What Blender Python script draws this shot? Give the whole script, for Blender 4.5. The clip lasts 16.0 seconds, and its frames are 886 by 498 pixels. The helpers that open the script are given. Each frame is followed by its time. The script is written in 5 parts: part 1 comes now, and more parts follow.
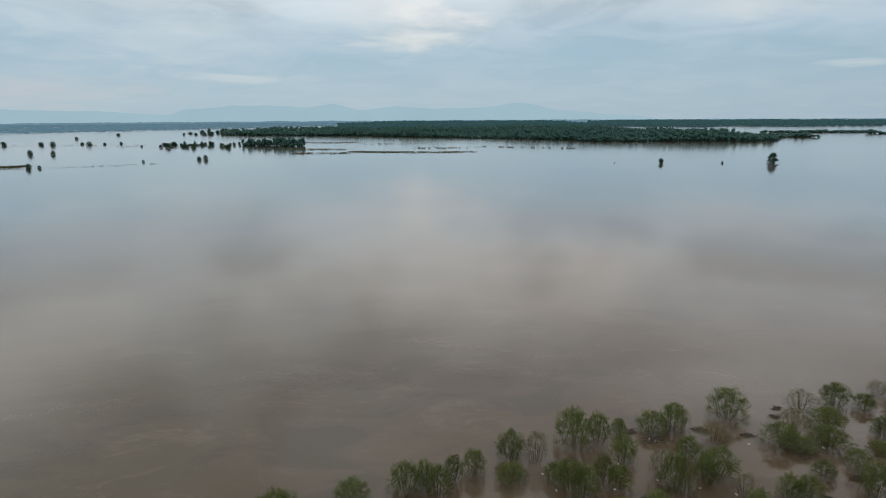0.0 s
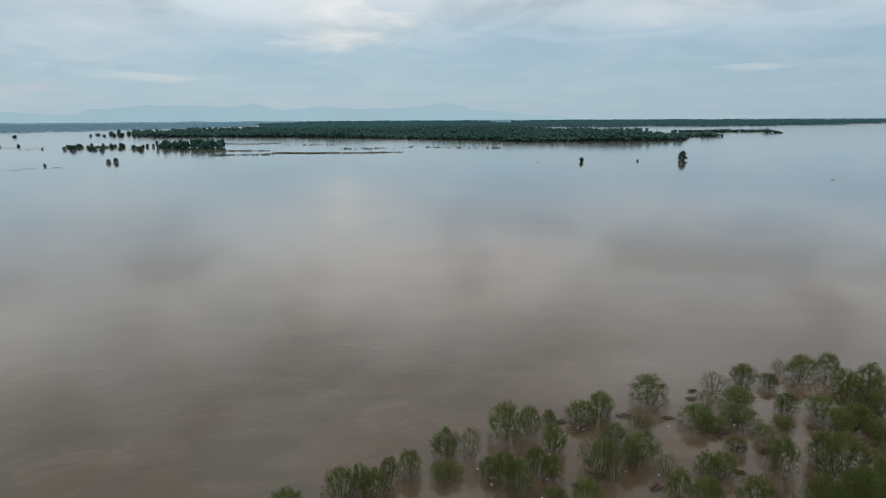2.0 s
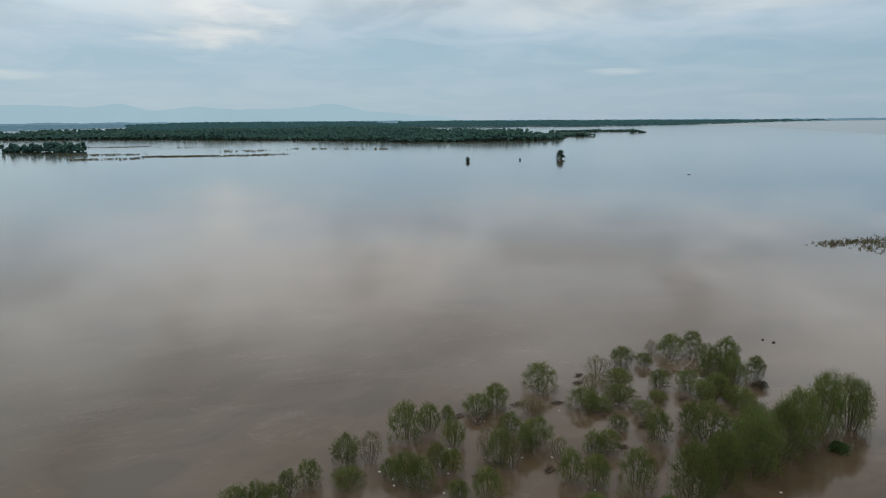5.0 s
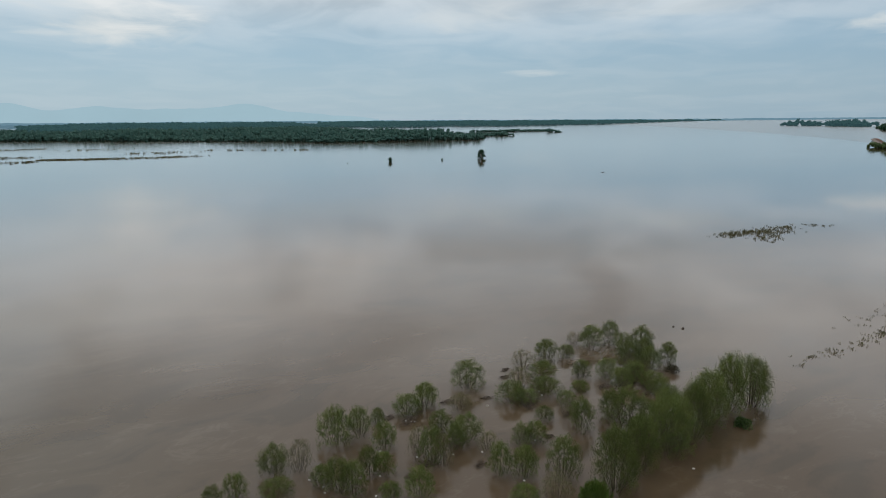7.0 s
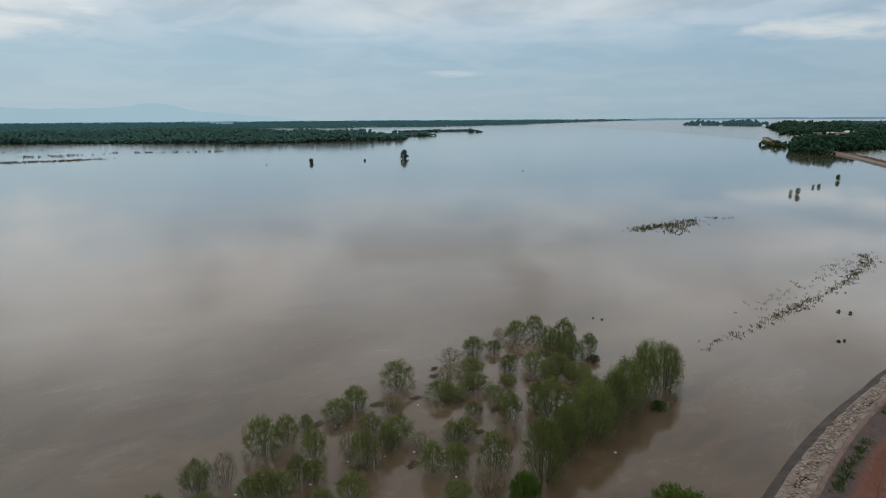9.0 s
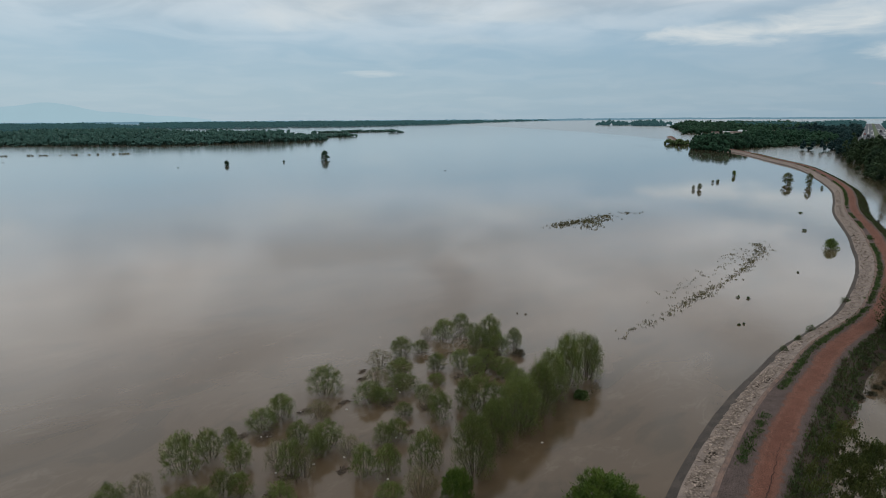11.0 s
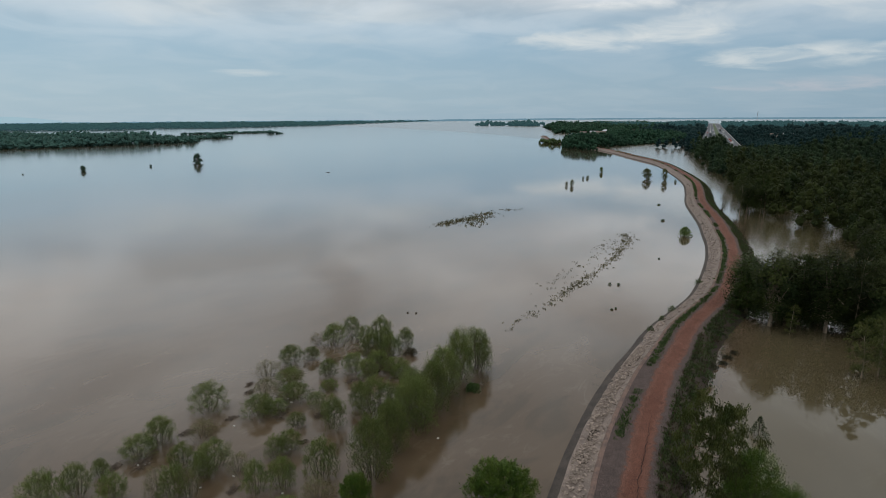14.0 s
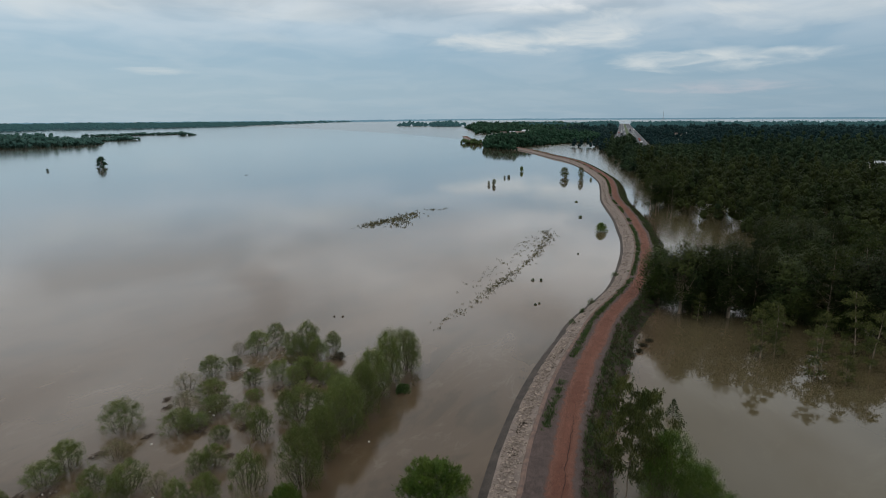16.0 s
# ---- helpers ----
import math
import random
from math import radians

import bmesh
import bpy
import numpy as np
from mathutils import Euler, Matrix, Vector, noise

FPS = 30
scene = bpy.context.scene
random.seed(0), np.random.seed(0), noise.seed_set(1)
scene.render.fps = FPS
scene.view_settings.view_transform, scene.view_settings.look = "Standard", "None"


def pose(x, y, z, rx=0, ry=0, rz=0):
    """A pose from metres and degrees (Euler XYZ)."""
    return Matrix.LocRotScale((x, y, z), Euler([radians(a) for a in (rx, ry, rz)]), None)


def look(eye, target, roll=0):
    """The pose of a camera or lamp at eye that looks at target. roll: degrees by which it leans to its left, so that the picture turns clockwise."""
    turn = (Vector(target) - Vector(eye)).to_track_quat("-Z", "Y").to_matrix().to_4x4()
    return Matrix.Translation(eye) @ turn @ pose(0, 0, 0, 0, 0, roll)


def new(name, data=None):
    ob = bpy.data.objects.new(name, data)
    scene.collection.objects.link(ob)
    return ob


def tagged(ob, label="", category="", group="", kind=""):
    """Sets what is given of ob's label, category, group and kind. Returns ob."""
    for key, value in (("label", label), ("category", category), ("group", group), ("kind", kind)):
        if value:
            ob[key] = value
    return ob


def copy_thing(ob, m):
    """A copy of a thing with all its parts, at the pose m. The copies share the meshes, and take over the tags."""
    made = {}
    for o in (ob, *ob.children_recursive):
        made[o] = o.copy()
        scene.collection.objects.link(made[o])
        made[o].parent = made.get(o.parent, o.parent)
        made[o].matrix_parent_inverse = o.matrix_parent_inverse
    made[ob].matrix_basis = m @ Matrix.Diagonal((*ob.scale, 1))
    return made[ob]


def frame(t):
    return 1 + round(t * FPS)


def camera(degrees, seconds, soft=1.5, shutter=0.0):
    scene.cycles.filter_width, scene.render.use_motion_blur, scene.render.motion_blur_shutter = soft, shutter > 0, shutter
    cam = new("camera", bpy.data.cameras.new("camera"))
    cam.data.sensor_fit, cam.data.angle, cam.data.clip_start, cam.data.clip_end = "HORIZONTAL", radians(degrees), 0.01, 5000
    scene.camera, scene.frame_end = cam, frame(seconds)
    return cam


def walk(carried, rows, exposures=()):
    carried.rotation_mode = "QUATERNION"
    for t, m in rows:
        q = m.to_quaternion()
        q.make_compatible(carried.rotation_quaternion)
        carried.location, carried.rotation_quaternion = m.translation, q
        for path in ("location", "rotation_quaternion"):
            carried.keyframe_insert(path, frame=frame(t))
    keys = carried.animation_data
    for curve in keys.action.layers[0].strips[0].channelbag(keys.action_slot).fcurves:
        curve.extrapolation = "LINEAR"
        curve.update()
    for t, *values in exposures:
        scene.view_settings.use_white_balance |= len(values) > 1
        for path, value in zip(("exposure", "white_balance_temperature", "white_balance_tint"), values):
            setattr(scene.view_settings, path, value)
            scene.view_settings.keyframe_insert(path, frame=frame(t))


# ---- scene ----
import itertools
# Flooded river seen from a hovering drone that pans to its right.
EYE = 28.0
cam = camera(75.39, 16.0, soft=0.9)
TURNS = [
    (0.0, 0.00, 12.95), (0.5, 1.80, 12.96), (1.0, 3.58, 12.96), (1.5, 5.40, 12.96), (2.0, 7.20, 12.96),
    (2.5, 9.03, 12.96), (3.0, 10.85, 12.95), (3.5, 12.70, 12.94), (4.0, 14.54, 12.94), (5.25, 19.22, 12.94),
    (6.5, 23.98, 12.95), (7.0, 25.88, 12.96), (7.5, 27.78, 12.965), (8.0, 29.68, 12.97), (8.5, 31.59, 12.98),
    (9.0, 33.49, 12.98), (10.25, 38.30, 12.99), (11.5, 43.13, 12.995), (12.0, 45.03, 13.0), (12.5, 46.95, 13.0),
    (13.0, 48.84, 13.0), (13.5, 50.76, 13.0), (14.0, 52.65, 12.99), (14.5, 54.57, 12.99), (15.0, 56.46, 12.98),
    (15.5, 58.38, 12.98), (16.0, 60.25, 12.98)]
walk(cam, [(t, pose(0, 0, EYE, 90 - down, 0, -turn) @ pose(0, 0, 0, 0, 0, -0.335)) for t, turn, down in TURNS])

# ---------------------------------------------------------------- light
SUN_AZ, SUN_EL = 4.0, 70.0


def node(tree, kind, **values):
    n = tree.nodes.new(kind)
    for key, value in values.items():
        n.inputs[key.replace("_", " ")].default_value = value
    return n


def wire(tree, a, b):
    tree.links.new(a, b)


def maths(tree, op, a, b=None, clamp=False):
    n = tree.nodes.new("ShaderNodeMath")
    n.operation, n.use_clamp = op, clamp
    for i, v in enumerate((a, b)):
        if v is None:
            continue
        if isinstance(v, (int, float)):
            n.inputs[i].default_value = v
        else:
            wire(tree, v, n.inputs[i])
    return n.outputs[0]


def blend(tree, fac, a, b, mode="MIX"):
    n = tree.nodes.new("ShaderNodeMix")
    n.data_type, n.blend_type = "RGBA", mode
    for sock, v in ((n.inputs[0], fac), (n.inputs[6], a), (n.inputs[7], b)):
        if isinstance(v, (int, float)):
            sock.default_value = v
        elif isinstance(v, tuple):
            sock.default_value = (*v, 1.0)
        else:
            wire(tree, v, sock)
    return n.outputs[2]


def ramp(tree, fac, low, high):
    n = tree.nodes.new("ShaderNodeMapRange")
    n.interpolation_type = "SMOOTHSTEP"
    n.inputs["From Min"].default_value, n.inputs["From Max"].default_value = low, high
    wire(tree, fac, n.inputs["Value"])
    return n.outputs["Result"]


def grey(t, value):
    n = t.nodes.new("ShaderNodeCombineXYZ")
    for i in range(3):
        wire(t, value, n.inputs[i])
    return n.outputs[0]


def overcast():
    world = bpy.data.worlds.new("overcast_sky")
    world.use_nodes = True
    scene.world = world
    t = world.node_tree
    t.nodes.clear()
    sky = t.nodes.new("ShaderNodeTexSky")
    sky.sky_type, sky.sun_disc = "NISHITA", False
    sky.sun_elevation, sky.sun_rotation = radians(SUN_EL), radians(SUN_AZ)
    where = t.nodes.new("ShaderNodeTexCoord").outputs["Generated"]
    axes = t.nodes.new("ShaderNodeSeparateXYZ")
    wire(t, where, axes.inputs[0])
    x, y, z = axes.outputs
    up = maths(t, "MAXIMUM", z, 0.0)
    # the cloud deck is a flat layer seen in perspective
    reach = maths(t, "ADD", up, 0.13)
    deck = t.nodes.new("ShaderNodeCombineXYZ")
    wire(t, maths(t, "DIVIDE", x, reach), deck.inputs[0])
    wire(t, maths(t, "DIVIDE", y, reach), deck.inputs[1])
    broad = node(t, "ShaderNodeTexNoise", Scale=0.62, Detail=5.0, Roughness=0.5, Distortion=0.5)
    middle = node(t, "ShaderNodeTexNoise", Scale=1.5, Detail=5.0, Roughness=0.5, Distortion=0.8)
    fine = node(t, "ShaderNodeTexNoise", Scale=1.7, Detail=5.0, Roughness=0.48, Distortion=0.7)
    wisp = node(t, "ShaderNodeTexNoise", Scale=2.6, Detail=6.0, Roughness=0.54, Distortion=0.6)
    for n in (broad, middle, fine, wisp):
        wire(t, deck.outputs[0], n.inputs["Vector"])
    # brighter towards the veiled light, dimmer away from it
    near_sun = maths(t, "ADD", maths(t, "ADD", maths(t, "MULTIPLY", y, 0.46), maths(t, "MULTIPLY", x, -0.2)), 0.5)
    low = blend(t, near_sun, (0.215, 0.335, 0.445), (0.405, 0.54, 0.625))
    high = blend(t, near_sun, (0.22, 0.378, 0.53), (0.315, 0.495, 0.63))
    top = blend(t, near_sun, (1.04, 1.03, 1.02), (1.17, 1.14, 1.10))
    base = blend(t, ramp(t, up, 0.02, 0.20), low, high)
    lumps = maths(t, "ADD", maths(t, "MULTIPLY", ramp(t, broad.outputs["Fac"], 0.42, 0.60), 0.34), 0.52)
    lumps = maths(t, "ADD", lumps, maths(t, "MULTIPLY", ramp(t, middle.outputs["Fac"], 0.36, 0.64), 0.26))
    base = blend(t, ramp(t, up, 0.085, 0.27), base, blend(t, 1.0, top, grey(t, lumps), "MULTIPLY"))
    white = blend(t, near_sun, (0.48, 0.55, 0.61), (0.64, 0.71, 0.755))
    veil = maths(t, "MULTIPLY", ramp(t, middle.outputs["Fac"], 0.34, 0.74), maths(t, "ADD", maths(t, "MULTIPLY", ramp(t, up, 0.04, 0.2), 0.36), 0.16))
    base = blend(t, veil, base, white)
    streak = maths(t, "MULTIPLY", ramp(t, fine.outputs["Fac"], 0.50, 0.78), ramp(t, up, 0.03, 0.14))
    base = blend(t, maths(t, "MULTIPLY", streak, 0.14), base, white)
    dark = maths(t, "MULTIPLY", ramp(t, fine.outputs["Fac"], 0.48, 0.25), 0.12)
    base = blend(t, dark, base, high)
    # cloud banks: azimuth, elevation, half width, half height, strength, colour
    cream, rose, pale, shade = (0.73, 0.76, 0.755), (0.62, 0.58, 0.62), (1.3, 1.24, 1.18), (0.5, 0.52, 0.56)
    banks = ((-3, 8.6, 6.5, 2.2, 1.0, cream), (-4.5, 6.9, 4.5, 0.7, 0.8, cream), (-18, 3.5, 5.0, 0.35, 0.5, cream), (-25, 7.0, 10, 2.6, 0.4, cream), (-36, 2.2, 9, 1.3, 0.5, rose),
             (28.5, 9.2, 5.5, 1.3, 0.65, cream), (35, 4.0, 2.6, 0.25, 0.5, cream), (45, 9.4, 6, 1.0, 0.55, cream), (43, 7, 7, 0.4, 0.25, cream), (64, 6.7, 4, 0.6, 0.7, cream),
             (69.3, 9.4, 3.6, 0.45, 1.0, cream), (69.4, 6.8, 7.5, 0.8, 1.0, cream), (75, 7.7, 5.5, 0.8, 0.9, cream), (82, 8.9, 6.5, 0.6, 0.85, cream), (84, 4.7, 6, 0.75, 0.9, cream),
             (89, 5.0, 4.5, 0.4, 0.6, cream), (85, 2.5, 6.5, 0.5, 0.55, rose), (91, 8.2, 7, 1.1, 0.6, cream),
             # the deck overhead, as the calm water mirrors it
             (-1, 12, 6, 3.0, 0.3, pale), (17, 15.5, 5, 3.5, 0.42, pale), (2, 18.5, 9, 1.6, 0.35, pale), (-37, 19, 6, 3.0, 0.55, pale), (68, 11, 7, 1.5, 0.4, pale),
             (-24, 13.0, 15, 2.4, 0.35, shade), (56, 13.5, 9, 2.6, 0.2, shade), (4, 26, 14, 5.0, 0.5, shade), (38, 18, 8, 3, 0.2, shade))
    for az, el, wide, tall, much, tint in banks:
        mid = Vector((math.sin(radians(az)), math.cos(radians(az)), 0))
        side = Vector((mid.y, -mid.x, 0))
        dots = []
        for axis in (mid, side):
            dot = t.nodes.new("ShaderNodeVectorMath")
            dot.operation = "DOT_PRODUCT"
            dot.inputs[1].default_value = axis
            wire(t, where, dot.inputs[0])
            dots.append(dot.outputs["Value"])
        du = maths(t, "DIVIDE", dots[1], math.sin(radians(wide)))
        dv = maths(t, "DIVIDE", maths(t, "SUBTRACT", z, math.sin(radians(el))), math.sin(radians(tall)))
        far = maths(t, "ADD", maths(t, "MULTIPLY", du, du), maths(t, "MULTIPLY", dv, dv))
        far = maths(t, "ADD", far, maths(t, "MULTIPLY", maths(t, "SUBTRACT", wisp.outputs["Fac"], 0.5), 6.0))
        far = maths(t, "ADD", far, maths(t, "MULTIPLY", maths(t, "SUBTRACT", middle.outputs["Fac"], 0.5), 3.0))
        here = maths(t, "MULTIPLY", ramp(t, far, 2.2, -1.2), ramp(t, dots[0], 0.0, 0.3))
        base = blend(t, maths(t, "MULTIPLY", here, 0.8 * much, True), base, tint)
    clear = blend(t, 1.0, sky.outputs[0], (0.09, 0.09, 0.09), "MULTIPLY")
    base = blend(t, 0.1, base, clear)
    back = node(t, "ShaderNodeBackground", Strength=1.0)
    out = t.nodes.new("ShaderNodeOutputWorld")
    wire(t, base, back.inputs["Color"])
    wire(t, back.outputs[0], out.inputs["Surface"])


overcast()
sun_data = bpy.data.lights.new("sun", "SUN")
sun_data.energy, sun_data.angle, sun_data.color = 0.4, radians(30), (1.0, 0.95, 0.88)
sun = new("sun", sun_data)
a, e = radians(SUN_AZ), radians(SUN_EL)
sun.matrix_world = look((0, 0, 200), (-math.sin(a) * 100, -math.cos(a) * 100, 200 - 100 * math.tan(e)))


# ---------------------------------------------------------------- materials
def material(name, color, other, scale, roughness=0.8, bump=0.0, fine=0.0, island=0.0, thing=0.0, thin=0.0, specular=0.3, stretch=(1, 1, 1), crowns=0.0):
    """Two colours mixed by coarse noise, grained by a fine one; island and thing vary brightness per piece and per object; thin lets light through leaves."""
    m = bpy.data.materials.new(name)
    m.use_nodes = True
    t = m.node_tree
    p = t.nodes["Principled BSDF"]
    p.inputs["Roughness"].default_value = roughness
    p.inputs["Specular IOR Level"].default_value = specular
    where = t.nodes.new("ShaderNodeTexCoord").outputs["Object"]
    mapping = t.nodes.new("ShaderNodeMapping")
    mapping.inputs["Scale"].default_value = stretch
    wire(t, where, mapping.inputs["Vector"])
    coarse = node(t, "ShaderNodeTexNoise", Scale=scale, Detail=5.0, Roughness=0.6)
    grain = node(t, "ShaderNodeTexNoise", Scale=scale * 11.0, Detail=4.0, Roughness=0.65)
    for n in (coarse, grain):
        wire(t, mapping.outputs[0], n.inputs["Vector"])
    share = ramp(t, coarse.outputs["Fac"], 0.32, 0.68)
    if crowns:
        # one tone for each crown of a wood
        patch = node(t, "ShaderNodeTexVoronoi", Scale=crowns)
        wire(t, mapping.outputs[0], patch.inputs["Vector"])
        tone = t.nodes.new("ShaderNodeSeparateColor")
        wire(t, patch.outputs["Color"], tone.inputs[0])
        share = maths(t, "ADD", maths(t, "MULTIPLY", share, 0.35), maths(t, "MULTIPLY", tone.outputs[0], 0.65))
    c = blend(t, share, color, other)
    if fine:
        g = maths(t, "ADD", maths(t, "MULTIPLY", maths(t, "SUBTRACT", grain.outputs["Fac"], 0.5), fine * 2), 1.0)
        c = blend(t, 1.0, c, grey(t, g), "MULTIPLY")
    for amount, kind in ((island, "ShaderNodeNewGeometry"), (thing, "ShaderNodeObjectInfo")):
        if amount:
            r = t.nodes.new(kind).outputs["Random Per Island" if kind.endswith("Geometry") else "Random"]
            g = maths(t, "ADD", maths(t, "MULTIPLY", maths(t, "SUBTRACT", r, 0.5), amount * 2), 1.0)
            c = blend(t, 1.0, c, grey(t, g), "MULTIPLY")
    wire(t, c, p.inputs["Base Color"])
    if bump:
        b = node(t, "ShaderNodeBump", Strength=0.7, Distance=bump)
        wire(t, grain.outputs["Fac"], b.inputs["Height"])
        wire(t, b.outputs[0], p.inputs["Normal"])
    if thin:
        glow = t.nodes.new("ShaderNodeBsdfTranslucent")
        wire(t, c, glow.inputs["Color"])
        mix = t.nodes.new("ShaderNodeMixShader")
        mix.inputs[0].default_value = thin
        wire(t, p.outputs[0], mix.inputs[1])
        wire(t, glow.outputs[0], mix.inputs[2])
        wire(t, mix.outputs[0], t.nodes["Material Output"].inputs["Surface"])
    return m


def muddy_water():
    m = bpy.data.materials.new("muddy_water")
    m.use_nodes = True
    t = m.node_tree
    p = t.nodes["Principled BSDF"]
    where = t.nodes.new("ShaderNodeTexCoord").outputs["Object"]
    flow = t.nodes.new("ShaderNodeMapping")
    flow.inputs["Rotation"].default_value = (0, 0, radians(-20))
    flow.inputs["Scale"].default_value = (0.55, 1.0, 1.0)
    wire(t, where, flow.inputs["Vector"])
    silt = node(t, "ShaderNodeTexNoise", Scale=0.03, Detail=4.0, Roughness=0.55, Distortion=0.8)
    swirl = node(t, "ShaderNodeTexNoise", Scale=0.17, Detail=8.0, Roughness=0.6, Distortion=0.9)
    wind = node(t, "ShaderNodeTexNoise", Scale=0.014, Detail=6.0, Roughness=0.55, Distortion=1.0)
    froth = node(t, "ShaderNodeTexNoise", Scale=0.2, Detail=6.0, Roughness=0.62, Distortion=1.3)
    ripple = node(t, "ShaderNodeTexNoise", Scale=1.6, Detail=3.0, Roughness=0.5, Distortion=0.6)
    swell = node(t, "ShaderNodeTexNoise", Scale=0.22, Detail=2.0, Roughness=0.5, Distortion=0.8)
    for n in (silt, swirl, wind, froth, ripple, swell):
        wire(t, flow.outputs[0], n.inputs["Vector"])
    spot = t.nodes.new("ShaderNodeSeparateXYZ")
    wire(t, where, spot.inputs[0])
    # the still pond behind the dike is greener and smoother than the river
    bend = maths(t, "ADD", maths(t, "MULTIPLY", maths(t, "MULTIPLY", spot.outputs[0], spot.outputs[0]), 0.0008), 6.0)
    pond = maths(t, "MULTIPLY", ramp(t, maths(t, "SUBTRACT", spot.outputs[1], bend), 3.0, -4.0), ramp(t, spot.outputs[0], 25.0, 45.0))
    river = maths(t, "SUBTRACT", 1.0, pond)
    c = blend(t, ramp(t, silt.outputs["Fac"], 0.32, 0.68), (0.083, 0.058, 0.035), (0.105, 0.075, 0.048))
    green = maths(t, "MULTIPLY", ramp(t, spot.outputs[0], 22.0, -38.0), 0.7)
    c = blend(t, green, c, blend(t, 1.0, c, (0.70, 0.86, 0.74), "MULTIPLY"))
    # silt boils: soft dark patches with paler wisps along their edges
    boils = maths(t, "MULTIPLY", ramp(t, swirl.outputs["Fac"], 0.50, 0.36), river)
    c = blend(t, maths(t, "MULTIPLY", boils, 0.62), c, (0.052, 0.041, 0.025))
    c = blend(t, maths(t, "MULTIPLY", ramp(t, swirl.outputs["Fac"], 0.54, 0.72), 0.35), c, (0.135, 0.104, 0.072))
    line = maths(t, "ABSOLUTE", maths(t, "SUBTRACT", froth.outputs["Fac"], 0.5))
    lines = maths(t, "MULTIPLY", maths(t, "MULTIPLY", ramp(t, line, 0.045, 0.0), ramp(t, swirl.outputs["Fac"], 0.48, 0.62)), river)
    c = blend(t, maths(t, "MULTIPLY", lines, 0.3), c, (0.15, 0.124, 0.092))
    c = blend(t, pond, c, blend(t, 1.0, c, (0.86, 1.0, 0.88), "MULTIPLY"))
    wire(t, c, p.inputs["Base Color"])
    p.inputs["IOR"].default_value = 1.333
    # the lee of the dike is calm; far out the gusts run together
    lee = maths(t, "MULTIPLY", ramp(t, spot.outputs[1], 330.0, 120.0), ramp(t, spot.outputs[0], 60.0, 190.0))
    open_water = maths(t, "MULTIPLY", river, maths(t, "SUBTRACT", 1.0, maths(t, "MULTIPLY", lee, 0.85)))
    gusts = maths(t, "ADD", maths(t, "MULTIPLY", maths(t, "SUBTRACT", ramp(t, wind.outputs["Fac"], 0.42, 0.58), 0.5), ramp(t, spot.outputs[1], 420.0, 90.0)), 0.5)
    gloss = maths(t, "ADD", maths(t, "MULTIPLY", maths(t, "ADD", maths(t, "MULTIPLY", gusts, 0.06), 0.02), open_water), 0.04)
    # the open river beyond the shelter of the flooded scrub is ruffled
    ruffled = maths(t, "MULTIPLY", ramp(t, spot.outputs[1], 300.0, 800.0), 0.03)
    # a current stirs the narrow strip between the dike and the forest
    stirred = maths(t, "MULTIPLY", maths(t, "MULTIPLY", pond, ramp(t, spot.outputs[0], 95.0, 150.0)), 0.14)
    gloss = maths(t, "ADD", maths(t, "ADD", gloss, ruffled), stirred)
    wire(t, gloss, p.inputs["Roughness"])
    height = maths(t, "ADD", maths(t, "MULTIPLY", ripple.outputs["Fac"], 0.0045), maths(t, "MULTIPLY", swell.outputs["Fac"], 0.015))
    height = maths(t, "MULTIPLY", height, maths(t, "ADD", maths(t, "MULTIPLY", gusts, 0.6), 0.4))
    height = maths(t, "MULTIPLY", height, maths(t, "SUBTRACT", 1.0, maths(t, "MULTIPLY", pond, 0.6)))
    b = node(t, "ShaderNodeBump", Strength=1.0, Distance=1.0)
    wire(t, height, b.inputs["Height"])
    wire(t, b.outputs[0], p.inputs["Normal"])
    p.inputs["Coat Weight"].default_value = 0.7
    p.inputs["Coat IOR"].default_value = 1.333
    wire(t, gloss, p.inputs["Coat Roughness"])
    wire(t, b.outputs[0], p.inputs["Coat Normal"])
    return m


WATER = muddy_water()
WILLOW = material("willow_leaf", (0.100, 0.142, 0.040), (0.170, 0.196, 0.060), 0.9, 0.55, island=0.35, thing=0.2, thin=0.4, specular=0.15)
WILLOW_DRY = material("dry_willow_leaf", (0.135, 0.14, 0.06), (0.175, 0.165, 0.08), 0.9, 0.6, island=0.35, thing=0.15, thin=0.3)
TWIG = material("willow_bark", (0.095, 0.075, 0.055), (0.15, 0.12, 0.088), 3.0, 0.85, bump=0.004, island=0.2)
FRESH = material("fresh_leaf", (0.06, 0.118, 0.018), (0.12, 0.17, 0.031), 0.8, 0.5, island=0.35, thing=0.1, thin=0.35)
GUM = material("gum_leaf", (0.012, 0.023, 0.007), (0.046, 0.057, 0.014), 0.22, 0.5, island=0.4, thing=0.45, thin=0.2, specular=0.1)
OLIVE = material("olive_leaf", (0.046, 0.064, 0.017), (0.105, 0.115, 0.036), 0.6, 0.5, island=0.4, thin=0.3, specular=0.15)
GUM_GREEN = material("broad_crown_leaf", (0.014, 0.027, 0.006), (0.038, 0.053, 0.012), 0.22, 0.5, island=0.4, thing=0.4, thin=0.2, specular=0.1)
GUM_BARK = material("gum_bark", (0.32, 0.26, 0.20), (0.10, 0.075, 0.055), 1.2, 0.8, bump=0.01, fine=0.3, stretch=(1, 1, 0.3))
# the pale teal of this leaf colour holds the haze of distance
WOODS = material("hazy_woodland_leaf", (0.058, 0.128, 0.112), (0.076, 0.156, 0.128), 0.02, 0.6, island=0.1, thin=0.25, specular=0.03, stretch=(1, 1, 0.15), crowns=0.10)
